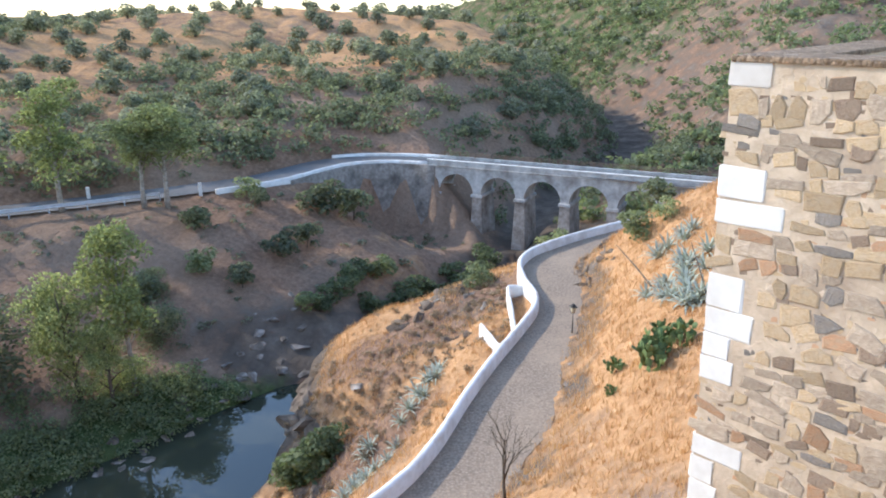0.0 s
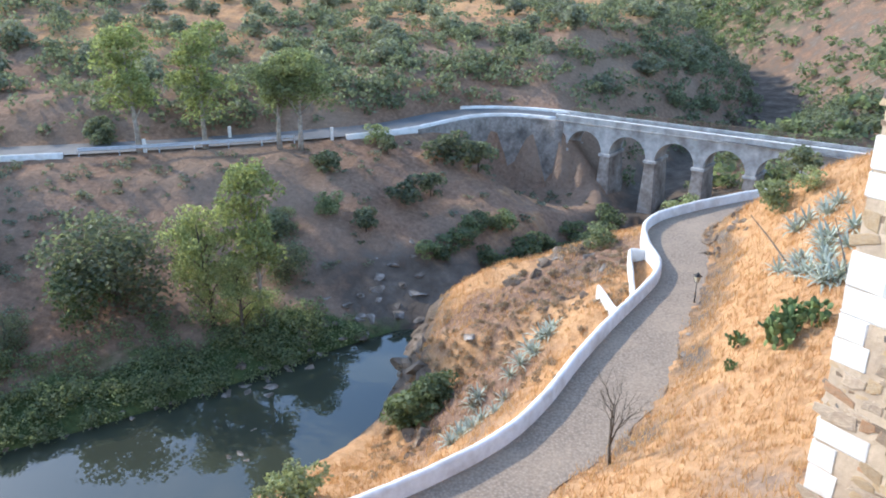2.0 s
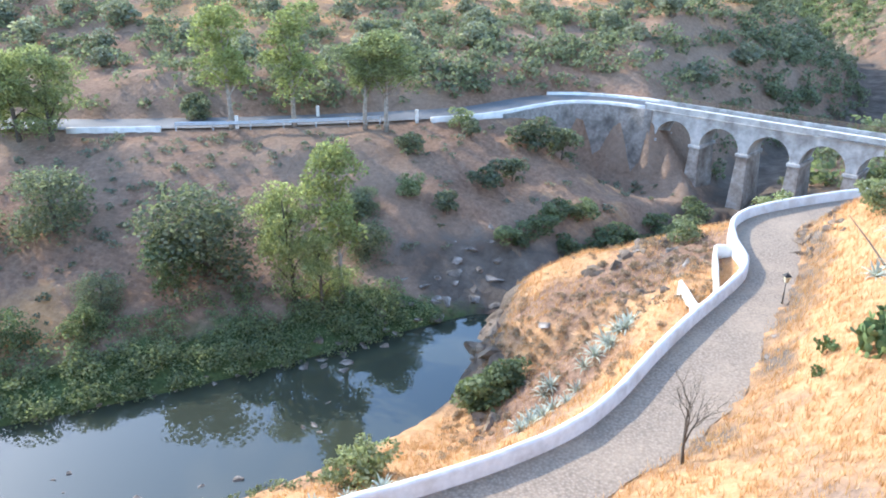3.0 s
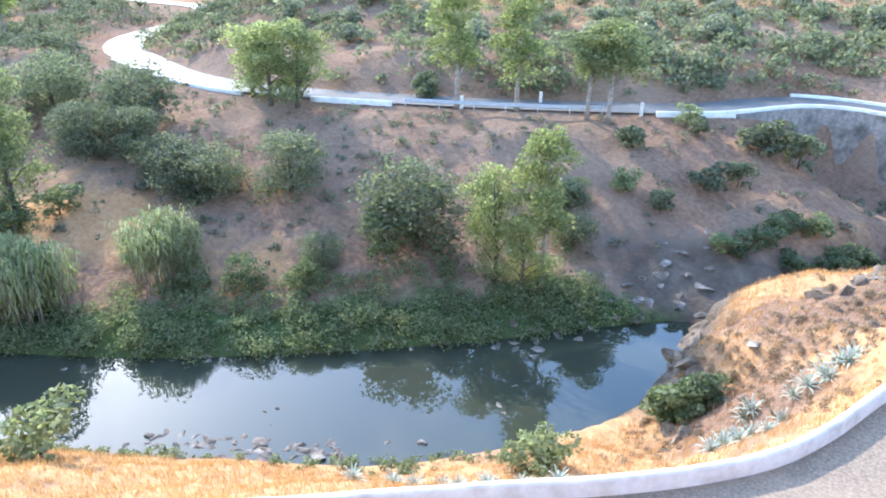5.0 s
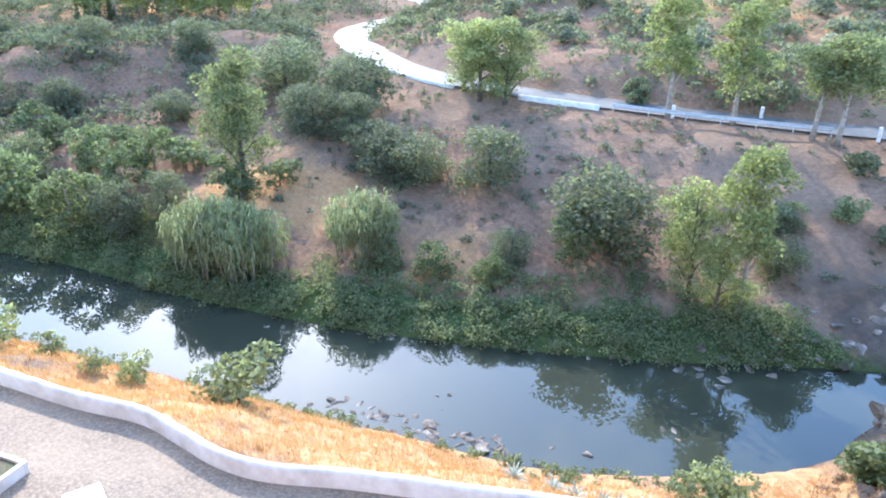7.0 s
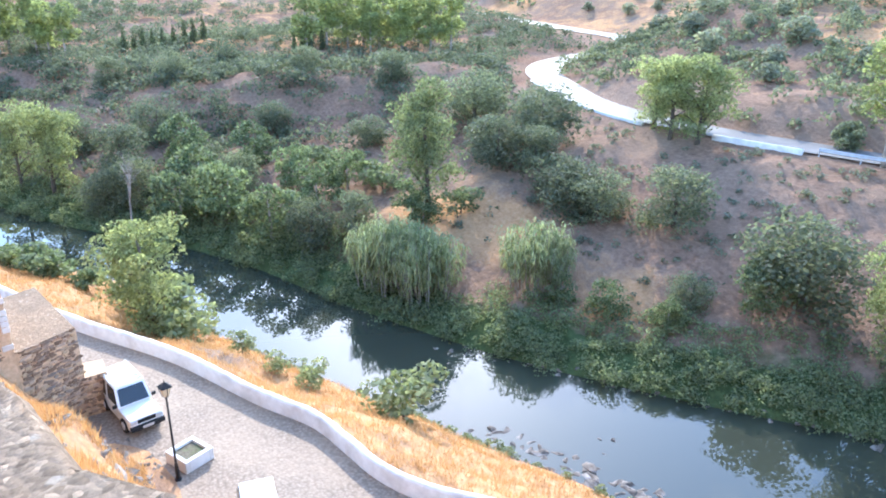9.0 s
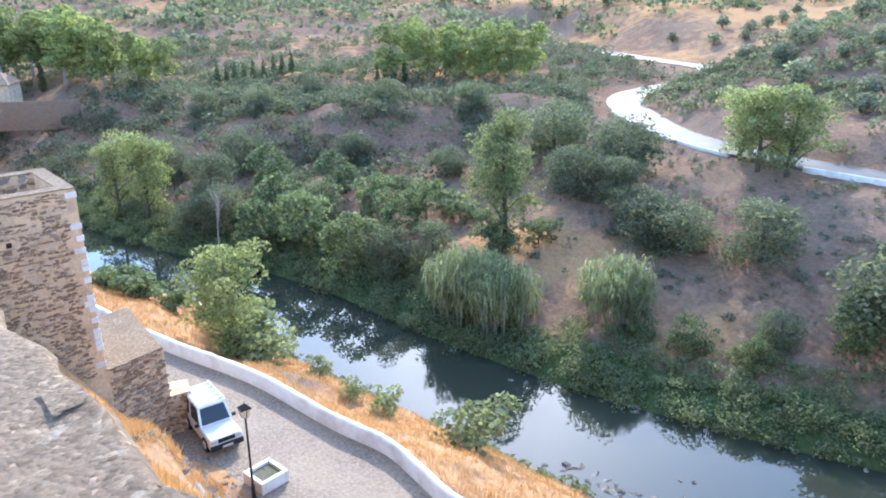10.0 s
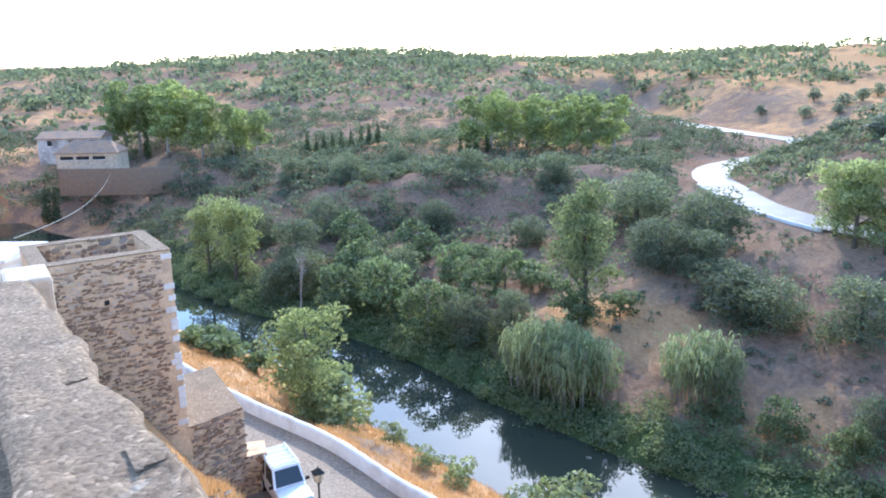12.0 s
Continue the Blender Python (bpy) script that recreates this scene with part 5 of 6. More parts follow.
def make_reeds(seed):
    """A clump of giant cane, 4 m high, its long leaves bending over."""
    rng = np.random.default_rng(seed)
    t = thing("cane_clump", 0, 0, -400, 0, "tall clump of pale green giant cane with drooping leaves", "reeds", "cane clumps on the far bank")
    stems, quads = [], []
    for k in range(90):
        w, r = rng.random() * 6.283, 1.9 * rng.random() ** 0.5
        base = np.array([math.cos(w) * r, math.sin(w) * r * 0.8, 0])
        top = base * 1.45 + np.array([0, 0, 4.2 - 0.9 * (r / 1.9) ** 2 + rng.normal(0, 0.25)])
        if k < 60:
            stems.append(tube([base - np.array([0, 0, 0.2]), (base + top) / 2 + np.array([0, 0, 0.2]), top], [0.025, 0.02, 0.006], 4))
        for q in range(22):
            f = 0.3 + 0.7 * rng.random()
            p = base + (top - base) * f
            a = rng.random() * 6.283
            out = np.array([math.cos(a), math.sin(a), 0.5])
            L = rng.uniform(0.45, 0.85)
            m = p + out * L * 0.5
            e = p + out * L * 0.8 + np.array([0, 0, -L * 0.9])
            side = np.array([-math.sin(a), math.cos(a), 0]) * 0.045
            quads += [p, m - side, e, m + side]
    quads = np.array(quads)
    tagged(part("cane_stand", mesh_of("cane_stand", *join_parts(stems)), M_BARK, t), kind="stuff")
    tagged(part("leaf_mass", cloud_mesh("leaf_mass", quads, np.arange(len(quads)).reshape(-1, 4), L_REED), L_REED, t), kind="stuff")
    return t


def make_agave(seed):
    """A rosette of thick blue-grey blades, 1 m high."""
    rng = random.Random(seed)
    t = thing("agave", 0, 0, -400, 0, "blue-grey agave rosette with thick pointed blades", "agave", "agaves in the dry grass")
    vs, fs = [], []
    for k in range(26):
        w, up = k * 2.4, 0.10 + 0.72 * (k / 26)
        L = rng.uniform(0.75, 1.2)
        d = Vector((math.cos(w) * (1.1 - up), math.sin(w) * (1.1 - up), up)).normalized()
        s = Vector((-math.sin(w), math.cos(w), 0))
        n = len(vs)
        for f, hw, bend in ((0.0, 0.05, 0), (0.35, 0.065, 0.05), (0.75, 0.04, 0.0), (1.0, 0.006, -0.22 * (1.2 - up))):
            p = d * L * f + Vector((0, 0, bend))
            nrm = d.cross(s) * -0.03 * (1 - f)
            vs += [p - s * hw, p - nrm * 1.4, p + s * hw, p + nrm * 0.6]
        for q in range(3):
            a = n + 4 * q
            fs += [(a + j, a + (j + 1) % 4, a + 4 + (j + 1) % 4, a + 4 + j) for j in range(4)]
        part("blade", mesh_of("blade", vs, fs), L_AGAVE, t)
        vs, fs = [], []
    part("core", mesh_of("core", *tube([(0, 0, -0.2), (0, 0, 0.25)], [0.12, 0.08], 6)), L_AGAVE, t)
    return t


def make_cactus(seed):
    rng = random.Random(seed)
    t = thing("prickly_pear", 0, 0, -400, 0, "green prickly pear cactus with stacked oval pads", "cactus", "cacti on the dry slope")
    vs, fs, heads = [], [], [(Vector((rng.uniform(-0.6, 0.6), rng.uniform(-0.4, 0.4), 0)), Vector((rng.uniform(-0.3, 0.3), rng.uniform(-0.3, 0.3), 1)).normalized(), 0) for _ in range(10)]
    count = 0
    while heads and count < 75:
        count += 1
        p, d, lvl = heads.pop(0)
        L, hw = rng.uniform(0.26, 0.36), rng.uniform(0.10, 0.14)
        a = Vector((rng.uniform(-1, 1), rng.uniform(-1, 1), 0.0)).normalized()
        s = (a - d * a.dot(d)).normalized()
        nrm = d.cross(s) * 0.03
        n, c = len(vs), p + d * L * 0.5
        ring = [(math.cos(q * 0.7854), math.sin(q * 0.7854)) for q in range(8)]
        vs += [c + d * (cy * L * 0.55) + s * (cx * hw) for cx, cy in ring] + [c + nrm, c - nrm]
        fs += [(n + q, n + (q + 1) % 8, n + 8) for q in range(8)] + [(n + (q + 1) % 8, n + q, n + 9) for q in range(8)]
        part("pad", mesh_of("pad", vs, fs), L_CACTUS, t)
        vs, fs = [], []
        if lvl < 4:
            for _ in range(rng.choice((1, 2, 2))):
                heads.append((p + d * L, (d + Vector((rng.uniform(-0.8, 0.8), rng.uniform(-0.8, 0.8), rng.uniform(0, 0.5)))).normalized(), lvl + 1))
    part("stem_base", mesh_of("stem_base", *tube([(0, 0, -0.2), (0, 0, 0.2)], [0.1, 0.07], 6)), M_BARK_DARK, t)
    return t


def make_bare(seed, label, category="tree"):
    """A leafless tree of unit height 4 m, branching three times."""
    rng = random.Random(seed)
    t = thing("bare_tree", 0, 0, -400, 0, label, category)
    pieces = []

    def grow(p, d, L, r, lvl):
        q = p + d * L * 0.5 + Vector((rng.uniform(-1, 1), rng.uniform(-1, 1), 0)) * L * 0.05
        e = q + (d + Vector((rng.uniform(-0.2, 0.2), rng.uniform(-0.2, 0.2), 0.1))).normalized() * L * 0.5
        pieces.append(tube([p, q, e], [r, r * 0.8, r * 0.55], 5 if lvl < 2 else 3))
        if lvl < 4:
            for _ in range(3 if lvl else 4):
                nd = (d + Vector((rng.uniform(-0.9, 0.9), rng.uniform(-0.9, 0.9), rng.uniform(-0.1, 0.5)))).normalized()
                grow(p + (e - p) * rng.uniform(0.5, 1.0), nd, L * rng.uniform(0.55, 0.75), r * 0.5, lvl + 1)
    grow(Vector((0, 0, -0.2)), Vector((0.06, 0, 1)).normalized(), 1.7, 0.07, 0)
    part("branchwork", mesh_of("branchwork", *join_parts(pieces), None, True), M_BARK_DARK if seed % 2 else M_BARK, t)
    return t


SPOTS = random.Random(404)


def plant(protos, spots, unit, wide=1.0, sink=0.05):
    """Sets copies of the prototypes at (x, y, height)."""
    for k, (x, y, h) in enumerate(spots):
        s = h / unit
        src = protos[k % len(protos)]
        z = height_at(x, y)
        ob = copy_thing(src, Matrix.Translation((x, y, z - sink * s)) @ Matrix.Rotation(SPOTS.uniform(0, 6.28), 4, "Z"))
        ob.scale = (s * wide * SPOTS.uniform(0.92, 1.08), s * wide * SPOTS.uniform(0.92, 1.08), s)


def drop(protos):
    for p in protos:
        for o in (*p.children_recursive, p):
            bpy.data.objects.remove(o)


EUC = [make_tree("eucalyptus", "euc", 10 + k, "eucalyptus with a pale trunk and airy green crown by the road", "eucalyptus along the far road") for k in range(3)]
TALL = [make_tree("eucalyptus", "tall", 20 + k, "slender upright eucalyptus with bright green crown by the road", "eucalyptus along the far road") for k in range(2)]
WEEP = [make_tree("river_tree", "weep", 30 + k, "large pale green tree with billowing hanging crown on the far bank", "tall trees on the far bank") for k in range(3)]
OAK = [make_tree("holm_oak", "oak", 40 + k, "dense dark green evergreen tree with a domed crown", "evergreen trees on the far slope") for k in range(4)]
FIG = [make_tree("fig_tree", "fig", 50 + k, "spreading fig tree with large pale leaves", "fig trees on the far bank") for k in range(2)]
OLIVE = [make_tree("olive_tree", "olive", 60 + k, "small grey-green olive tree on the dry hillside", "olive trees on the hills") for k in range(4)]
FAR = [make_tree("grove_tree", "far", 70 + k, "tall yellow-green eucalyptus in a distant grove", "distant eucalyptus groves") for k in range(3)]
CYP = [make_tree("cypress", "cypress", 80, "narrow dark green cypress", "cypresses on the west bank")]
plant(TALL, [(-41.7, 64.3, 12.6), (-36.2, 67.0, 12.0)], 10.6, 1.25)
plant(EUC, [(-29.5, 69.4, 9.6), (-27.4, 69.9, 10.0)], 10.6, 1.35)
plant(WEEP, [(-63.1, 56.0, 9.2), (-59.8, 55.6, 9.9), (-56.6, 56.3, 9.4)], 10.6, 1.35, 0.9)
plant(TALL, [(-22.6, 47.4, 13.2)], 10.6, 0.95)
plant(WEEP, [(-26.0, 46.2, 9.8), (-23.6, 46.0, 7.0), (-61.9, 28.3, 12.5), (-93.4, -4.6, 12.0), (-97.5, -8.0, 10.0)], 10.6, 0.95)
plant(OAK, [(-33.2, 45.4, 8.4), (-46.2, 44.6, 6.1), (-37.8, 39.2, 3.2), (-66.5, 38.4, 5.7), (-68.5, 45.5, 7.5), (-54.0, 39.7, 5.6), (-57.7, 40.0, 4.6), (-81.1, 43.4, 7.2), (-22.9, 53.5, 3.6), (-25.3, 58.5, 2.6), (-74.9, 48.6, 5.0), (-51.5, 40.4, 5.0), (-92.5, 50.6, 4.6)], 8.6, 1.22, 1.3)
plant(OAK, [(-71.0, 40.0, 5.0), (-63.0, 41.0, 5.0), (-77.0, 34.0, 5.5), (-83.0, 30.0, 4.0), (-95.0, 22.0, 5.0), (-88.0, 12.0, 4.0), (-101.0, 8.0, 6.0), (-108.0, 30.0, 4.0), (-100.0, 40.0, 5.0), (-86.0, 1.0, 5.0), (-104.0, -2.0, 6.0), (-116.0, 12.0, 5.0), (-112.0, -6.0, 5.0), (-122.0, 4.0, 4.5), (-126.0, 22.0, 4.0)], 8.6, 1.2, 1.3)
plant(FIG, [(-74.6, 11.7, 6.6), (-86.0, 17.0, 5.4), (-77.0, 19.0, 5.0), (-92.0, 10.0, 5.6), (-73.0, 24.0, 4.4), (-68.0, 14.5, 5.6), (-70.5, 19.9, 5.3), (-34.0, 42.6, 4.6), (-78.0, 7.4, 6.0), (-82.0, 10.0, 6.5), (-62.6, 27.0, 3.6), (-60.6, 27.2, 3.2), (-41.0, 34.0, 3.0), (-44.0, 31.6, 2.6), (-37.0, 36.4, 2.8)], 8.0, 1.0)
plant(OAK[:2], [(-64.0, 17.3, 5.2), (-63.2, 21.4, 4.3), (-84.5, 3.0, 6.0), (-90.0, 3.0, 7.0), (-80.0, 14.0, 5.5)], 8.6, 1.0)
plant(FAR, [(-170, -31, 12.0), (-168, -25.5, 13.0), (-159, -19, 12.0), (-154, -12, 11.0), (-176, -29.5, 13.6), (-175, -25, 12.8), (-167, -19.6, 12.8), (-161, -15, 12), (-157, -10.4, 10.8), (-153, -6, 9.9), (-147, -1.5, 8.4), (-172, -22, 12), (-166, -14, 11), (-150, -4, 9)], 9.6, 1.3)
plant(FAR, [(-131.5, 36.7, 9.9), (-133.3, 41, 9.6), (-133.6, 45, 9.1), (-134.5, 51.5, 10.4), (-134.3, 56, 10.5), (-126.7, 58.4, 11.2), (-125, 61.6, 10.7), (-140, 43, 10.4), (-139, 50, 10), (-136, 60, 10), (-130, 48, 9.5), (-130, 54, 10)], 9.8, 1.2)
plant(CYP, [(-149.8, 8.2, 4.8), (-148.7, 9.8, 4.5), (-148.2, 11.3, 4.7), (-147.4, 12.9, 4.5), (-146.3, 14.5, 4.7), (-146.1, 16.4, 4.5), (-145.9, 18.3, 4.7), (-144, 19.6, 4.4), (-143, 21.2, 4.6), (-130.6, 34.3, 3.9), (-131.7, 36, 4), (-132.7, 37.8, 4), (-132.2, 39.8, 4.2), (-164, -23.6, 6.1), (-143.0, -38.5, 7.0), (-142.5, -36.8, 6.0), (-118.8, 64.2, 3.3)], 10.2, 1.1)

REEDS = [make_reeds(90 + k) for k in range(2)]
plant(REEDS, [(-54.6, 21.3, 5.6), (-51.7, 23.6, 5.3), (-53.4, 23.0, 5.6), (-47.6, 31.4, 5.2), (-56.0, 20.6, 5.0), (-55.4, 22.4, 5.4), (-46.6, 32.0, 4.6)], 4.3, 1.0)

BUSHES = {k: [make_bush(n, k, 200 + 10 * i + j, lab, grp) for j in range(2)] for i, (k, n, lab, grp) in enumerate((
    ("round", "dark_bush", "rounded dark green evergreen bush on the slope", "bushes on the far slope"), ("light", "willow_bush", "pale feathery green willow bush by the water", "bushes by the water"),
    ("scrub", "green_bush", "leafy green bush on the valley side", "bushes on the valley side"), ("oleander", "oleander", "glossy green oleander bush on the bank", "oleanders on the near bank"),
    ("grey", "grey_bush", "grey-green dry bush on the slope", "bushes on the dry slope")))}
plant(BUSHES["scrub"], [(-60.5, 31.1, 3.0), (-82.2, 21.8, 2.5), (-80.5, 24.1, 2.5), (-88.6, 17.3, 2.5), (-71.2, 27.3, 3.5), (-74.9, 3.9, 3.4), (-8.0, 66.0, 2.0), (-2.0, 68.0, 2.2), (0.0, 72.0, 2.0), (-11.0, 60.0, 1.6), (3.0, 74.0, 2.2), (-5.0, 64.5, 2.0), (-10.0, 62.0, 2.4), (-7.0, 62.5, 2.4), (-3.6, 66.0, 2.6), (0.6, 69.0, 2.6), (2.0, 71.0, 2.2), (-9.0, 64.4, 2.2), (-12.6, 59.6, 2.0), (-6.6, 66.6, 2.4), (4.0, 77.0, 2.6), (-0.6, 65.4, 2.2), (-4.4, 61.8, 1.8)], 2.0, 1.25)
plant(BUSHES["light"], [(-21.8, 61.5, 2.4), (-20.7, 74.2, 2.3), (-22.1, 61.4, 2.0), (-30.7, 12.7, 3.6), (-44.4, 2.9, 3.6), (-46.6, 2.6, 4.2), (-47.6, 4.2, 3.4), (-48.8, 1.8, 3.6), (-36.8, 9.4, 1.9), (-43.7, 6.8, 1.7), (-39.0, 8.0, 1.4), (-13.7, 26.8, 1.6), (-12.2, 27.4, 2.6), (-12.9, 27.8, 2.0), (2.0, 49.6, 2.1), (8.2, 58.4, 2.6), (12.1, 46.7, 2.4), (13.7, 46.0, 1.6), (-52.0, 2.6, 2.0)], 2.0, 1.0)
plant(BUSHES["round"], [(-18.2, 60.8, 2.6), (-15.7, 65.7, 3.2), (-13.8, 68.1, 2.8), (-12.8, 74.7, 4.4), (-10.4, 77.0, 4.0), (-23.6, 67.2, 2.8), (-19.1, 72.8, 2.2), (-25.4, 56.6, 3.0), (14.5, 50.5, 2.6), (-46.9, 66.3, 2.6), (-47.8, 66.9, 3.0)], 2.0, 1.05)
plant(BUSHES["oleander"], [(-9.4, 37.3, 2.5), (-8.3, 37.3, 2.6), (-7.6, 38.0, 2.2), (-59.0, -5.1, 2.6), (-56.4, -3.6, 2.5), (-54.2, -1.7, 2.2), (-61.5, -6.6, 2.4)], 2.0, 1.2)
plant(WEEP[:1], [(-45.4, 2.0, 8.0)], 10.6, 1.15)

AGAVE = [make_agave(300 + k) for k in range(2)]
plant(AGAVE, [(-4.6, 36.0, 0.9), (-4.9, 35.6, 0.7), (-1.9, 37.6, 0.9), (-1.3, 38.2, 1.0), (-0.8, 38.9, 0.9), (-2.4, 36.9, 0.9), (-1.6, 37.2, 0.8), (-2.9, 36.4, 0.7), (-0.9, 38.1, 0.8), (-4.6, 32.4, 0.8), (-4.0, 32.9, 0.8), (-4.9, 31.4, 0.9), (-4.3, 31.9, 0.8), (-5.3, 30.8, 0.8), (-3.4, 33.8, 0.7), (-3.0, 34.9, 0.7), (-16.3, 22.1, 0.7), (-13.2, 23.5, 0.7), (-9.4, 22.6, 0.7), (-17.5, 19.2, 0.7), (-15.2, 22.8, 0.7), (-17.0, 21.4, 0.7), (-11.4, 23.4, 0.6), (-14.2, 22.6, 0.6), (-8.2, 24.4, 0.6), (-12.3, 22.6, 0.6)], 1.0, 1.1)
AG = random.Random(61)
plant(AGAVE, [(x + AG.uniform(-0.5, 0.5), y + AG.uniform(-0.6, 0.6), AG.uniform(0.75, 1.2)) for x, y in ((12.0, 41.0), (12.8, 41.6), (13.6, 42.4), (14.3, 42.2), (13.0, 40.6), (10.2, 36.0), (10.9, 36.4), (11.6, 36.6), (12.4, 36.8), (11.2, 35.6), (12.0, 35.8), (10.6, 35.0), (11.4, 34.6), (12.2, 34.8), (11.0, 33.6), (11.8, 33.6), (11.4, 32.6), (12.0, 32.2), (10.8, 32.4), (12.8, 35.6), (13.0, 37.4), (11.9, 37.6))], 1.0, 1.1)
CACTUS = [make_cactus(400 + k) for k in range(2)]
plant(CACTUS, [(8.2, 28.1, 1.5), (8.9, 28.6, 1.4), (9.8, 28.9, 1.3), (9.4, 29.6, 1.2), (7.2, 29.6, 0.8), (6.4, 27.5, 0.6)], 1.4, 1.0)
BARE = [make_bare(501, "leafless dark brown young tree beside the lane"), make_bare(502, "dead pale tree with bare branches by the water")]
plant(BARE[:1], [(1.9, 23.0, 3.6)], 3.6, 1.1)
plant(BARE[1:], [(-79.4, 2.6, 10.0)], 3.6, 0.7)

# olive trees over the hills, in loose rows
def olive_spots():
    rng = random.Random(8)
    near, out = [], []
    for k in range(5000):
        x, y = rng.uniform(-175, 22), rng.uniform(70, 230)
        out.append((x, y))
    x, y = np.array(out).T
    dr = to_line(x, y, L_ROAD)
    ok = (dr > 14) & (np.abs(to_line(x, y, L_STREAM)) > 12) & (fractal(x / 30, y / 30, 91) > -0.35)
    for a, b in zip(x[ok], y[ok]):
        if all((a - p[0]) ** 2 + (b - p[1]) ** 2 > 42 for p in near):
            near.append((a, b, rng.uniform(2.4, 4.2)))
        if len(near) >= 260:
            break
    return near


plant(OLIVE, olive_spots(), 8.0, 1.15, 1.6)
drop(EUC + TALL + WEEP + OAK + FIG + OLIVE + FAR + CYP + REEDS + AGAVE + CACTUS + BARE + sum(BUSHES.values(), []))


# ---- growth that nobody could count ----
def scatter(n, box, keep, seed):
    rng = np.random.default_rng(seed)
    x, y = rng.uniform(box[0], box[1], n), rng.uniform(box[2], box[3], n)
    ok = keep(x, y, rng)
    return x[ok], y[ok]


def clump_stuff(name, label, category, xs, ys, size, leaves, leaf_size, material, seed, flat=0.75):
    """Low leafy clumps at many spots, one object."""
    rng = np.random.default_rng(seed)
    zs = ground_z(xs, ys)
    r = rng.uniform(size[0], size[1], len(xs))
    lobes = np.concatenate([np.stack([xs + rng.normal(0, 0.45, len(xs)) * r, ys + rng.normal(0, 0.45, len(xs)) * r, zs + r * rng.uniform(0.2, 0.75, len(xs)), r * rng.uniform(0.5, 0.8, len(xs))], 1) for _ in range(3)])
    quad, faces = leaf_cloud(lobes, leaves * len(xs), leaf_size, rng, 0.2, flat)
    ob = new(name, cloud_mesh(name, quad, faces, material))
    return tagged(ob, label, category, kind="stuff")


def far_bank(x, y, rng):
    df, dn = to_line(x, y, L_CHANNEL_F), to_line(x, y, L_CHANNEL_N)
    return (df > 0.3) & (df < 7.5 + 3 * fractal(x / 9, y / 9, 5)) & (y < 50) & (rng.random(len(x)) < 1.15 - df / 11)


xs, ys = scatter(13000, (-112, -12, -22, 52), far_bank, 1)
clump_stuff("bank_scrub", "thick green brambles and reeds along the water's edge", "scrub", xs, ys, (0.5, 1.25), 108, 0.13, L_SCRUB, 2)


def hill_scrub(x, y, rng):
    dr, ds = to_line(x, y, L_ROAD), np.abs(to_line(x, y, L_STREAM))
    band = (dr > 3.5) & (dr < 75) & (x > -110)
    dense = 0.30 + 0.9 * fractal(x / 22, y / 22, 31) + 0.45 * step01(-45, 0, x) - 0.004 * dr
    return band & (rng.random(len(x)) < dense) & (ds > 4)


xs, ys = scatter(9500, (-110, 40, 60, 200), hill_scrub, 3)
clump_stuff("hill_scrub", "dark evergreen scrub covering the hillside above the far road", "scrub", xs, ys, (0.7, 1.9), 60, 0.31, L_OAK, 4)


def east_scrub(x, y, rng):
    return (to_line(x, y, L_CHANNEL_N) < -3) & (y > 80) & (rng.random(len(x)) < 0.35 + fractal(x / 25, y / 25, 61) + 0.3 * step01(150, 230, y))


xs, ys = scatter(6500, (15, 190, 80, 330), east_scrub, 5)
clump_stuff("east_scrub", "scattered bushes and pines on the rocky eastern hill", "scrub", xs, ys, (0.9, 2.6), 31, 0.55, L_SCRUB, 6)


def west_scrub(x, y, rng):
    df, dr = to_line(x, y, L_CHANNEL_F), np.abs(to_line(x, y, L_ROAD))
    return (df > 4) & (dr > 6) & (rng.random(len(x)) < 0.48 + 0.9 * fractal(x / 20, y / 20, 71) + 0.35 * bump(x, y, -120, 15, 40, 30))


xs, ys = scatter(6800, (-210, -80, -70, 95), west_scrub, 7)
clump_stuff("west_scrub", "mixed green scrub on the western valley side", "scrub", xs, ys, (0.8, 2.2), 64, 0.27, L_OAK, 8)


def distant_woods(x, y, rng):
    d = np.hypot(x, y)
    return (d > 205) & (np.abs(to_line(x, y, L_ROAD)) > 9) & (rng.random(len(x)) < 0.75 + 0.9 * fractal(x / 70, y / 70, 81))


xs, ys = scatter(6200, (-620, -190, -240, 300), distant_woods, 9)
clump_stuff("west_woods", "distant blue-green woods on the far western hills", "woods", xs, ys, (2.0, 4.6), 20, 1.1, L_OAK, 10)
xs, ys = scatter(1800, (-260, 60, 215, 500), distant_woods, 11)
clump_stuff("north_woods", "distant trees along the northern skyline", "woods", xs, ys, (1.5, 3.4), 18, 1.2, L_OLIVE, 12)


def slope_tufts(x, y, rng):
    dr, df = to_line(x, y, L_ROAD), to_line(x, y, L_CHANNEL_F)
    return (df > 6) & (dr < -3.5) & (rng.random(len(x)) < 0.5 + 0.8 * fractal(x / 8, y / 8, 33))


xs, ys = scatter(2600, (-95, 2, 20, 86), slope_tufts, 13)
clump_stuff("slope_scrub", "low dry grey-brown weeds on the far slope", "scrub", xs, ys, (0.2, 0.6), 26, 0.16, L_OLIVE, 14)


def shore_weeds(x, y, rng):
    dn = to_line(x, y, L_CHANNEL_N)
    return (dn < 0.0) & (dn > -2.2) & (y < 34) & (rng.random(len(x)) < 0.55 + 0.9 * fractal(x / 4, y / 4, 47))


xs, ys = scatter(5200, (-62, -12, 0, 34), shore_weeds, 17)
clump_stuff("shore_weeds", "yellow-green weeds along the near water's edge", "weeds", xs, ys, (0.15, 0.5), 40, 0.12, L_REED, 18)


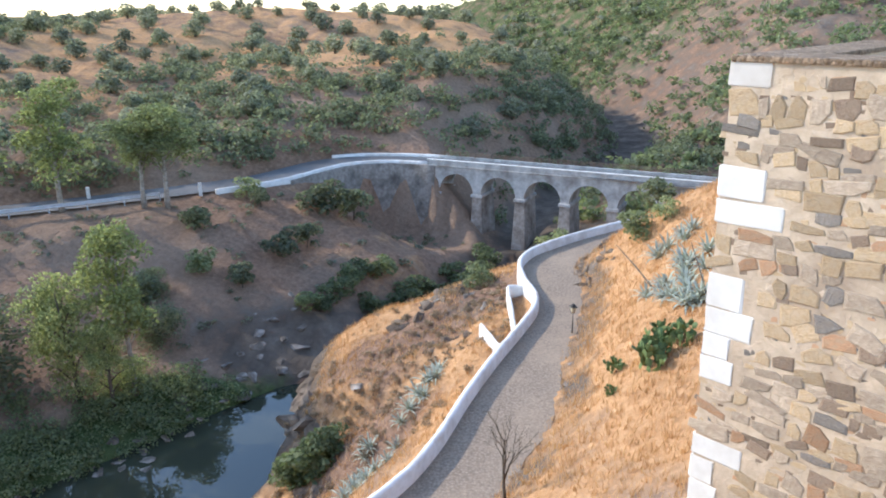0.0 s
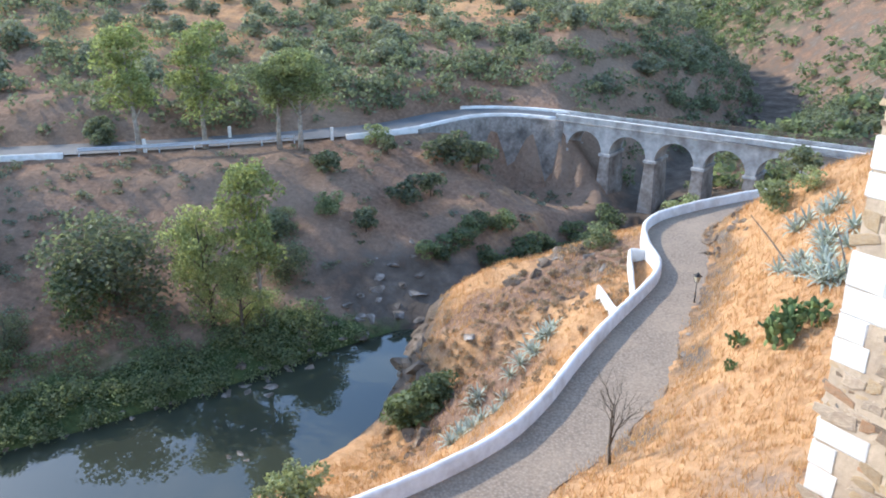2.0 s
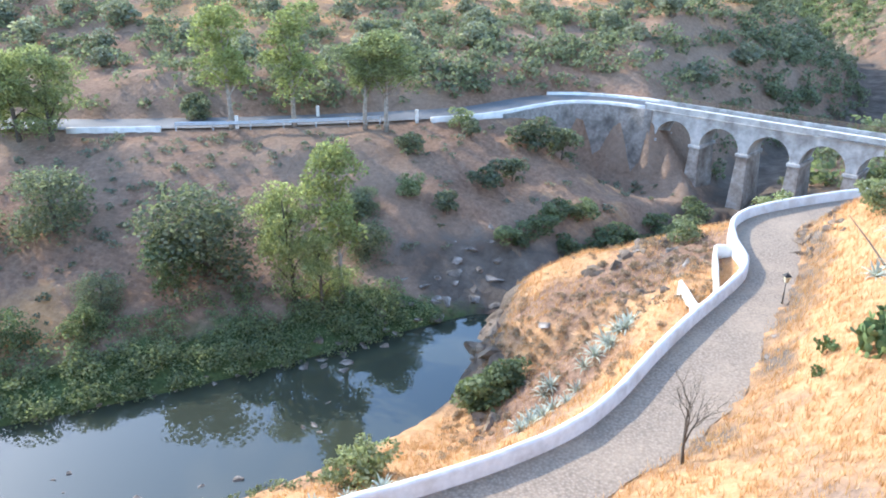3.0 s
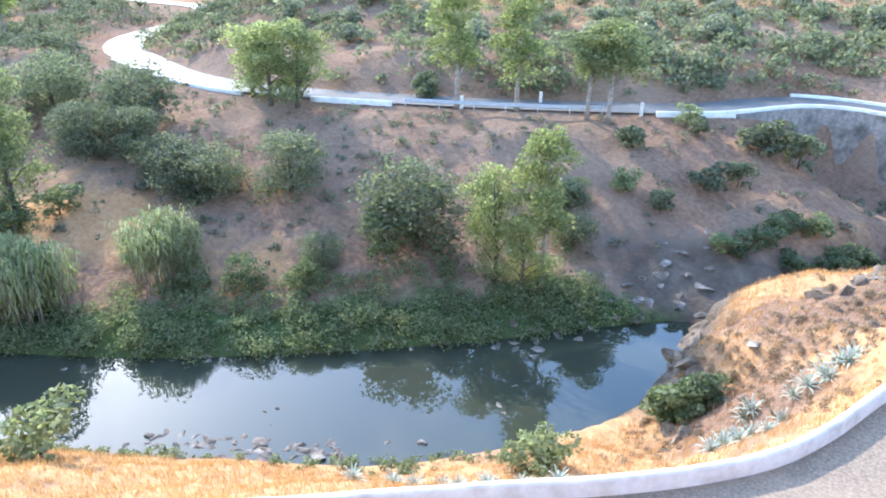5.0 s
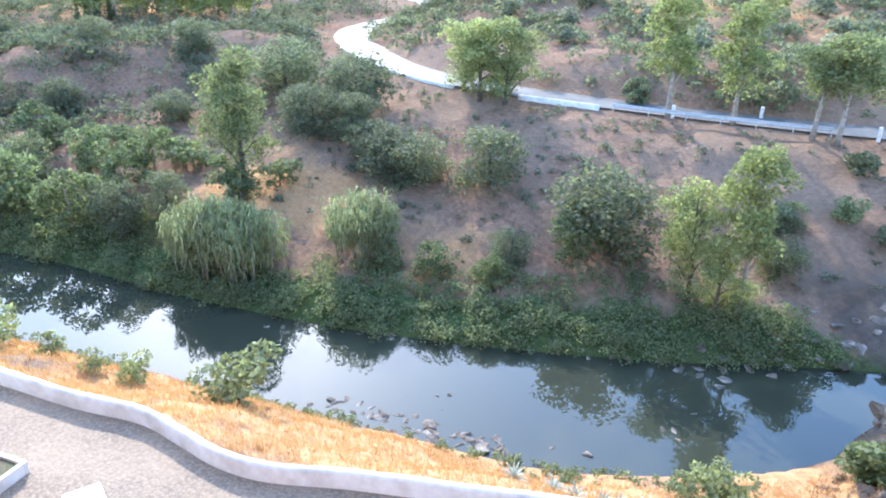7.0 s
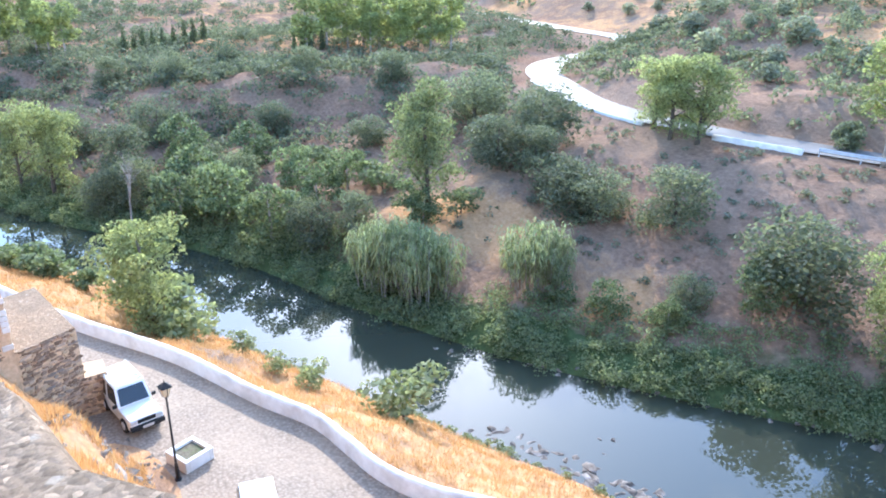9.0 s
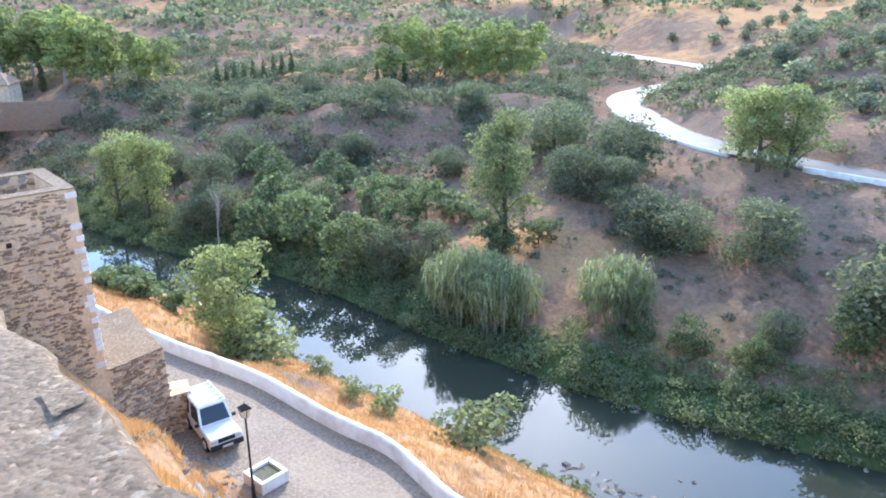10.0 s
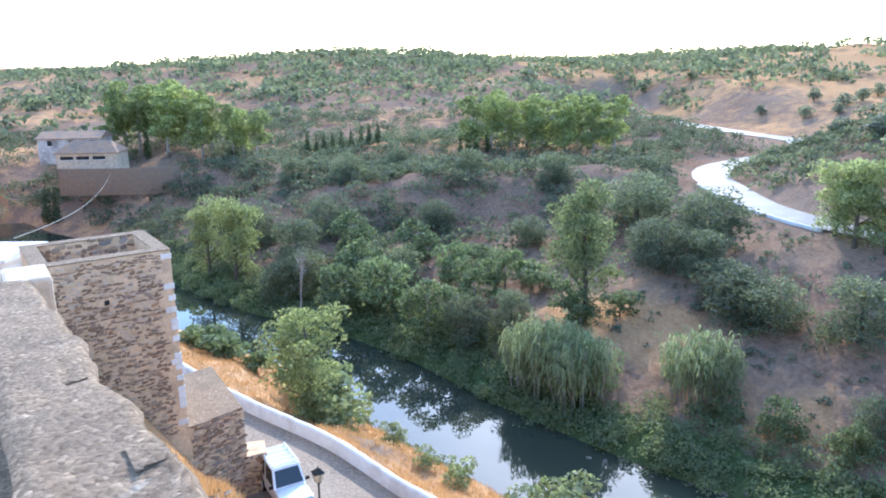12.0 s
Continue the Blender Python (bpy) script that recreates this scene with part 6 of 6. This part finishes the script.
def knoll_scrub(x, y, rng):
    dn, dw = to_line(x, y, L_CHANNEL_N), to_line(x, y, L_WALL)
    dense = 0.75 * bump(x, y, -3.5, 39, 4.5, 5) + 0.7 * bump(x, y, 1, 46, 4, 4) + 0.5 * bump(x, y, -8.5, 38, 2, 7)
    return (dn < -0.5) & (dw > 1.0) & (rng.random(len(x)) < dense)


xs, ys = scatter(1700, (-13, 6, 30, 52), knoll_scrub, 19)
clump_stuff("knoll_scrub", "dry brown twiggy bushes on the stony knoll", "scrub", xs, ys, (0.12, 0.34), 55, 0.065, L_BROWN, 20)


# ---- dry grass ----
def near_grass(x, y, rng):
    dn, dw, de = to_line(x, y, L_CHANNEL_N), to_line(x, y, L_WALL), to_line(x, y, L_EDGE)
    bare = bump(x, y, -3, 39, 4, 5) + bump(x, y, 1, 47, 4, 4)
    bank = (dn < -2.0) & (dw > 0.35) & (y < 62)
    slope = (de < -0.3) & (de > -17) & (y < 75) & (y > 2 - 0.6 * x)
    return (bank | slope) & (rng.random(len(x)) < 0.95 - 0.8 * bare + 0.7 * fractal(x / 3, y / 3, 35))


def grass_stuff(xs, ys, seed):
    rng = np.random.default_rng(seed)
    n, k = len(xs), 4
    x, y = np.repeat(xs, k) + rng.normal(0, 0.10, n * k), np.repeat(ys, k) + rng.normal(0, 0.10, n * k)
    z = ground_z(x, y) - 0.03
    h = rng.uniform(0.16, 0.46, n * k)
    w, lean = rng.random(n * k) * 6.283, rng.normal(0, 0.28, (2, n * k)) * h
    sx, sy = np.cos(w) * 0.022, np.sin(w) * 0.022
    tri = np.stack([np.stack([x - sx, y - sy, z], 1), np.stack([x + sx, y + sy, z], 1), np.stack([x + lean[0], y + lean[1], z + h], 1)], 1).reshape(-1, 3)
    ob = new("dry_grass", cloud_mesh("dry_grass", tri, np.arange(len(tri)).reshape(-1, 3), L_DRY))
    tagged(ob, "dry straw-coloured grass on the near slopes", "grass", kind="stuff")


xs, ys = scatter(95000, (-64, 24, -12, 62), near_grass, 15)


def castle_grass(x, y, rng):
    return (x + 0.4 * y > -27.6) & (to_line(x, y, L_EDGE) < 0.6) & (ground_z(x, y) > 10.7) & (rng.random(len(x)) < 0.75 + 1.3 * fractal(x / 1.5, y / 1.5, 91))


more = scatter(13000, (-29.5, -9, -7, 2), castle_grass, 25)
grass_stuff(np.concatenate([xs, more[0]]), np.concatenate([ys, more[1]]), 16)


# ---- rocks ----
def rock_mesh(seed, flat=0.48, material=M_ROCK):
    rng = random.Random(seed)
    bm = bmesh.new()
    bmesh.ops.create_icosphere(bm, subdivisions=2, radius=0.5)
    cuts = [(Vector((rng.uniform(-1, 1), rng.uniform(-1, 1), rng.uniform(-0.6, 1))).normalized(), rng.uniform(0.18, 0.36)) for _ in range(14)]
    for v in bm.verts:
        for nrm, d in cuts:
            over = v.co.dot(nrm) - d
            if over > 0:
                v.co -= nrm * over
        v.co.z *= flat
        v.co += Vector((rng.uniform(-0.02, 0.02), rng.uniform(-0.02, 0.02), rng.uniform(-0.02, 0.02)))
    me = bpy.data.meshes.new("rock")
    bm.to_mesh(me)
    bm.free()
    me.materials.append(material)
    return me


ROCKS = [rock_mesh(600 + k) for k in range(6)]
CRAGS = [rock_mesh(640 + k, 0.8, M_CRAG) for k in range(8)]


def set_rocks(spots, name, label, group, seed, sink=0.08, pool=ROCKS):
    rng = random.Random(seed)
    for x, y, s in spots:
        z = max(height_at(x, y), 0.0)
        ob = new(name, rng.choice(pool))
        ob.matrix_basis = Matrix.Translation((x, y, z - sink * s)) @ Euler((rng.uniform(-0.3, 0.3), rng.uniform(-0.3, 0.3), rng.uniform(0, 6.3))).to_matrix().to_4x4() @ Matrix.Diagonal((s * rng.uniform(0.9, 1.5), s * rng.uniform(0.7, 1.0), s * rng.uniform(0.7, 1.1), 1))
        tagged(ob, label, "rock", group)


set_rocks([(-21.3, 41.1, 2.0), (-20.4, 42.0, 1.5), (-22.6, 40.9, 1.3), (-18.8, 34.7, 1.0), (-19.3, 34.2, 0.7), (-18.3, 34.3, 0.8), (-30.0, 26.4, 0.9), (-29.2, 25.1, 0.7), (-30.6, 25.7, 0.5), (-19.2, 37.1, 0.6), (-26.8, 24.4, 1.0), (-25.1, 25.8, 1.1), (-24.4, 25.0, 0.9), (-26.0, 23.6, 0.9)],
          "river_rock", "grey schist rock standing in the shallow water", "rocks in the river", 1)
set_rocks([(-31.0, 21.6, 1.5), (-29.6, 23.2, 1.4), (-32.4, 20.6, 1.3), (-33.4, 20.0, 1.2), (-28.2, 23.0, 1.4), (-34.6, 19.0, 1.0), (-27.2, 22.6, 1.3), (-25.4, 24.4, 1.4), (-24.2, 25.4, 1.3), (-30.4, 21.4, 1.1), (-22.4, 27.6, 1.2), (-20.8, 28.8, 1.1), (-50.0, 8.8, 0.7), (-52.0, 8.2, 0.8), (-56.0, 6.2, 0.9), (-57.4, 6.0, 0.7), (-46.0, 11.0, 0.5), (-36.0, 30.0, 0.7), (-38.5, 28.0, 0.6), (-33.4, 31.8, 0.7)],
          "shore_rock", "jagged grey rock at the water's edge", "rocks along the shore", 2)
set_rocks([(0.0, 50.0, 1.3), (-0.9, 48.5, 1.2), (1.2, 47.7, 1.3), (-1.7, 48.2, 1.0), (2.2, 44.9, 1.1), (-0.3, 43.2, 1.2), (0.5, 41.2, 1.0), (-2.2, 44.9, 1.0), (-5.8, 41.1, 1.2), (-1.1, 46.5, 1.1), (1.6, 43.2, 0.9)],
          "outcrop_rock", "weathered brown-grey rock jutting from the dry knoll", "rocks on the knoll", 3)
set_rocks([(-8.2, 51.6, 2.4), (-6.0, 55.0, 2.0), (-9.6, 53.4, 2.2), (-11.8, 53.6, 1.8), (-13.6, 53.2, 2.0), (-15.6, 52.0, 1.8), (-4.0, 57.6, 2.0), (-12.6, 56.0, 2.2), (-9.0, 58.0, 2.0), (-16.0, 55.0, 2.0), (-1.6, 62.0, 1.8), (-6.4, 60.0, 1.8), (-18.0, 50.0, 1.5), (1.6, 66.0, 1.7), (5.0, 72.0, 2.0)],
          "stream_rock", "pale grey boulder in the dry stream bed", "boulders in the stream bed", 4)


def cliff_rocks():
    """Broken ledges along the river side of the knoll."""
    rng = random.Random(9)
    out = []
    for k in range(26):
        f = k / 25
        out.append((-10.6 + 2.6 * f + rng.uniform(-0.9, 0.9), 47.5 - 14.0 * f + rng.uniform(-0.6, 0.6), rng.uniform(1.5, 3.0)))
    return out


set_rocks(cliff_rocks(), "cliff_rock", "brown broken rock of the knoll's river cliff", "rocks of the cliff", 5, 0.1, CRAGS)
RUB = random.Random(12)


def rock_line(a, b, count, size, spread, name, label, group, seed, sink=0.08, pool=ROCKS):
    """Rocks strewn along a line on the ground."""
    rng = random.Random(seed)
    spots = []
    for k in range(count):
        f = (k + rng.random()) / count
        spots.append((a[0] + (b[0] - a[0]) * f + rng.gauss(0, spread), a[1] + (b[1] - a[1]) * f + rng.gauss(0, spread), rng.uniform(*size)))
    set_rocks(spots, name, label, group, seed, sink, pool)


rock_line((-34.5, 20.0), (-28.5, 23.0), 16, (0.7, 1.5), 0.45, "shore_rock", "jagged grey rock at the water's edge", "rocks along the shore", 31)
rock_line((-28.5, 23.2), (-24.2, 25.6), 16, (0.9, 2.0), 0.5, "shore_rock", "jagged grey rock at the water's edge", "rocks along the shore", 32)
rock_line((-21.6, 41.6), (-18.0, 49.0), 18, (0.8, 2.1), 0.9, "stream_rock", "pale grey boulder in the dry stream bed", "boulders in the stream bed", 33)
rock_line((-18.0, 49.0), (-14.0, 60.0), 18, (0.9, 2.3), 1.2, "stream_rock", "pale grey boulder in the dry stream bed", "boulders in the stream bed", 34)
rock_line((-45.5, 21.5), (-22.5, 41.5), 34, (0.35, 1.0), 0.35, "bank_rock", "small grey rock under the brambles of the far bank", "rocks along the far bank", 35)
rock_line((-52.0, 7.6), (-44.0, 11.6), 14, (0.5, 1.2), 0.4, "shore_rock", "jagged grey rock at the water's edge", "rocks along the shore", 36)
rock_line((-25.6, -0.7), (-20.6, -0.5), 12, (0.6, 1.5), 0.3, "bank_stone", "dark weathered stone holding the earth bank by the lane", "stones of the earth bank", 37, 0.15)
set_rocks([(-23.6 + RUB.uniform(-1.6, 1.2), -0.1 + RUB.uniform(-1.0, 0.9), RUB.uniform(0.18, 0.42)) for _ in range(40)], "rubble_stone", "loose brown rubble stone by the lamp post", "rubble beside the lane", 6)
set_rocks([(-20.5 + RUB.uniform(-4.0, 4.0), -1.6 + RUB.uniform(-1.2, 1.2), RUB.uniform(0.25, 0.7)) for _ in range(22)], "slope_stone", "weathered stone in the dry grass below the castle wall", "stones on the castle slope", 7)


rock_line((-3.2, 46.6), (2.2, 51.8), 26, (1.2, 2.6), 0.6, "outcrop_rock", "weathered brown-grey rock jutting from the dry knoll", "rocks on the knoll", 41, 0.14, CRAGS)
rock_line((-2.6, 43.6), (0.6, 41.6), 14, (0.7, 1.5), 0.55, "outcrop_rock", "weathered brown-grey rock jutting from the dry knoll", "rocks on the knoll", 42, 0.14, CRAGS)
rock_line((0.8, 47.6), (3.2, 44.0), 14, (0.7, 1.6), 0.55, "outcrop_rock", "weathered brown-grey rock jutting from the dry knoll", "rocks on the knoll", 43, 0.14, CRAGS)
rock_line((-5.4, 38.6), (-4.6, 36.8), 4, (0.5, 0.9), 0.4, "outcrop_rock", "weathered brown-grey rock jutting from the dry knoll", "rocks on the knoll", 44, 0.12)
rock_line((9.2, 50.6), (9.0, 45.2), 26, (0.9, 2.0), 0.4, "cutting_rock", "broken grey rock of the cutting beside the lane", "rocks of the cutting", 45, 0.14, CRAGS)
rock_line((10.2, 50.0), (10.4, 45.6), 14, (0.6, 1.5), 0.6, "cutting_rock", "broken grey rock of the cutting beside the lane", "rocks of the cutting", 46, 0.14, CRAGS)
rock_line((6.3, 36.2), (5.2, 30.6), 16, (0.4, 1.0), 0.25, "cutting_rock", "broken grey rock of the cutting beside the lane", "rocks of the cutting", 47, 0.14)
rock_line((-27.2, -0.8), (-23.0, -0.3), 12, (0.7, 1.4), 0.25, "bank_stone", "dark weathered stone holding the earth bank by the lane", "stones of the earth bank", 48, 0.12)


def dry_stalk(a, b):
    s = thing("dry_stalk", *a, 0, "leaning dry brown agave flower stalk", "plant stalk", "dry stalks on the slope")
    d = Vector(b) - Vector(a)
    part("stem", mesh_of("stem", *tube([(0, 0, 0), d * 0.5 + Vector((0, 0, 0.08)), d], [0.05, 0.04, 0.02], 6)), M_BARK_DARK, s)


dry_stalk((10.6, 36.0, height_at(10.6, 36.0) - 0.1), (9.4, 40.4, height_at(10.6, 36.0) + 1.1))
dry_stalk((11.6, 31.0, height_at(11.6, 31.0) - 0.1), (12.0, 35.6, height_at(11.6, 31.0) + 1.6))


# ---- overhead cable and palm by the tower ----
def cable(a, b, sag):
    pts = [Vector(a).lerp(Vector(b), k / 16) - Vector((0, 0, sag * 4 * (k / 16) * (1 - k / 16))) for k in range(17)]
    c = thing("overhead_cable", 0, 0, 0, 0, "thin dark cable strung across the valley to the farmhouse", "cable")
    part("wire", mesh_of("wire", *tube(pts, [0.035] * 17, 5)), M_IRON, c)


cable((-34.0, -10.6, 21.0), (-145.5, -27.5, 9.5), 1.5)


def palm(x, y, z):
    p = thing("palm", x, y, z, 0, "palm tree with long arching fronds behind the tower", "palm tree")
    part("trunk", mesh_of("trunk", *tube([(0, 0, -7), (0, 0, 0)], [0.3, 0.22], 8), None, True), M_BARK_DARK, p)
    rng = random.Random(4)
    for k in range(16):
        w, up = k * 2.4, rng.uniform(0.2, 0.9)
        d, s = Vector((math.cos(w), math.sin(w), 0)), Vector((-math.sin(w), math.cos(w), 0))
        spine = [d * (f * 1.9) + Vector((0, 0, up * f * 1.6 - 1.7 * f * f)) for f in (0, 0.25, 0.5, 0.75, 1.0)]
        vs, fs = [], []
        for i in range(4):
            for q in range(4):
                m = spine[i].lerp(spine[i + 1], q / 4)
                for sg in (-1, 1):
                    n = len(vs)
                    vs += [m, m + d * 0.10, m + s * sg * 0.42 * (1 - 0.15 * i) + d * 0.22 - Vector((0, 0, 0.12))]
                    fs.append((n, n + 1, n + 2))
        part("frond", mesh_of("frond", vs, fs), L_PALM, p)


palm(-36.4, -13.3, 22.6)
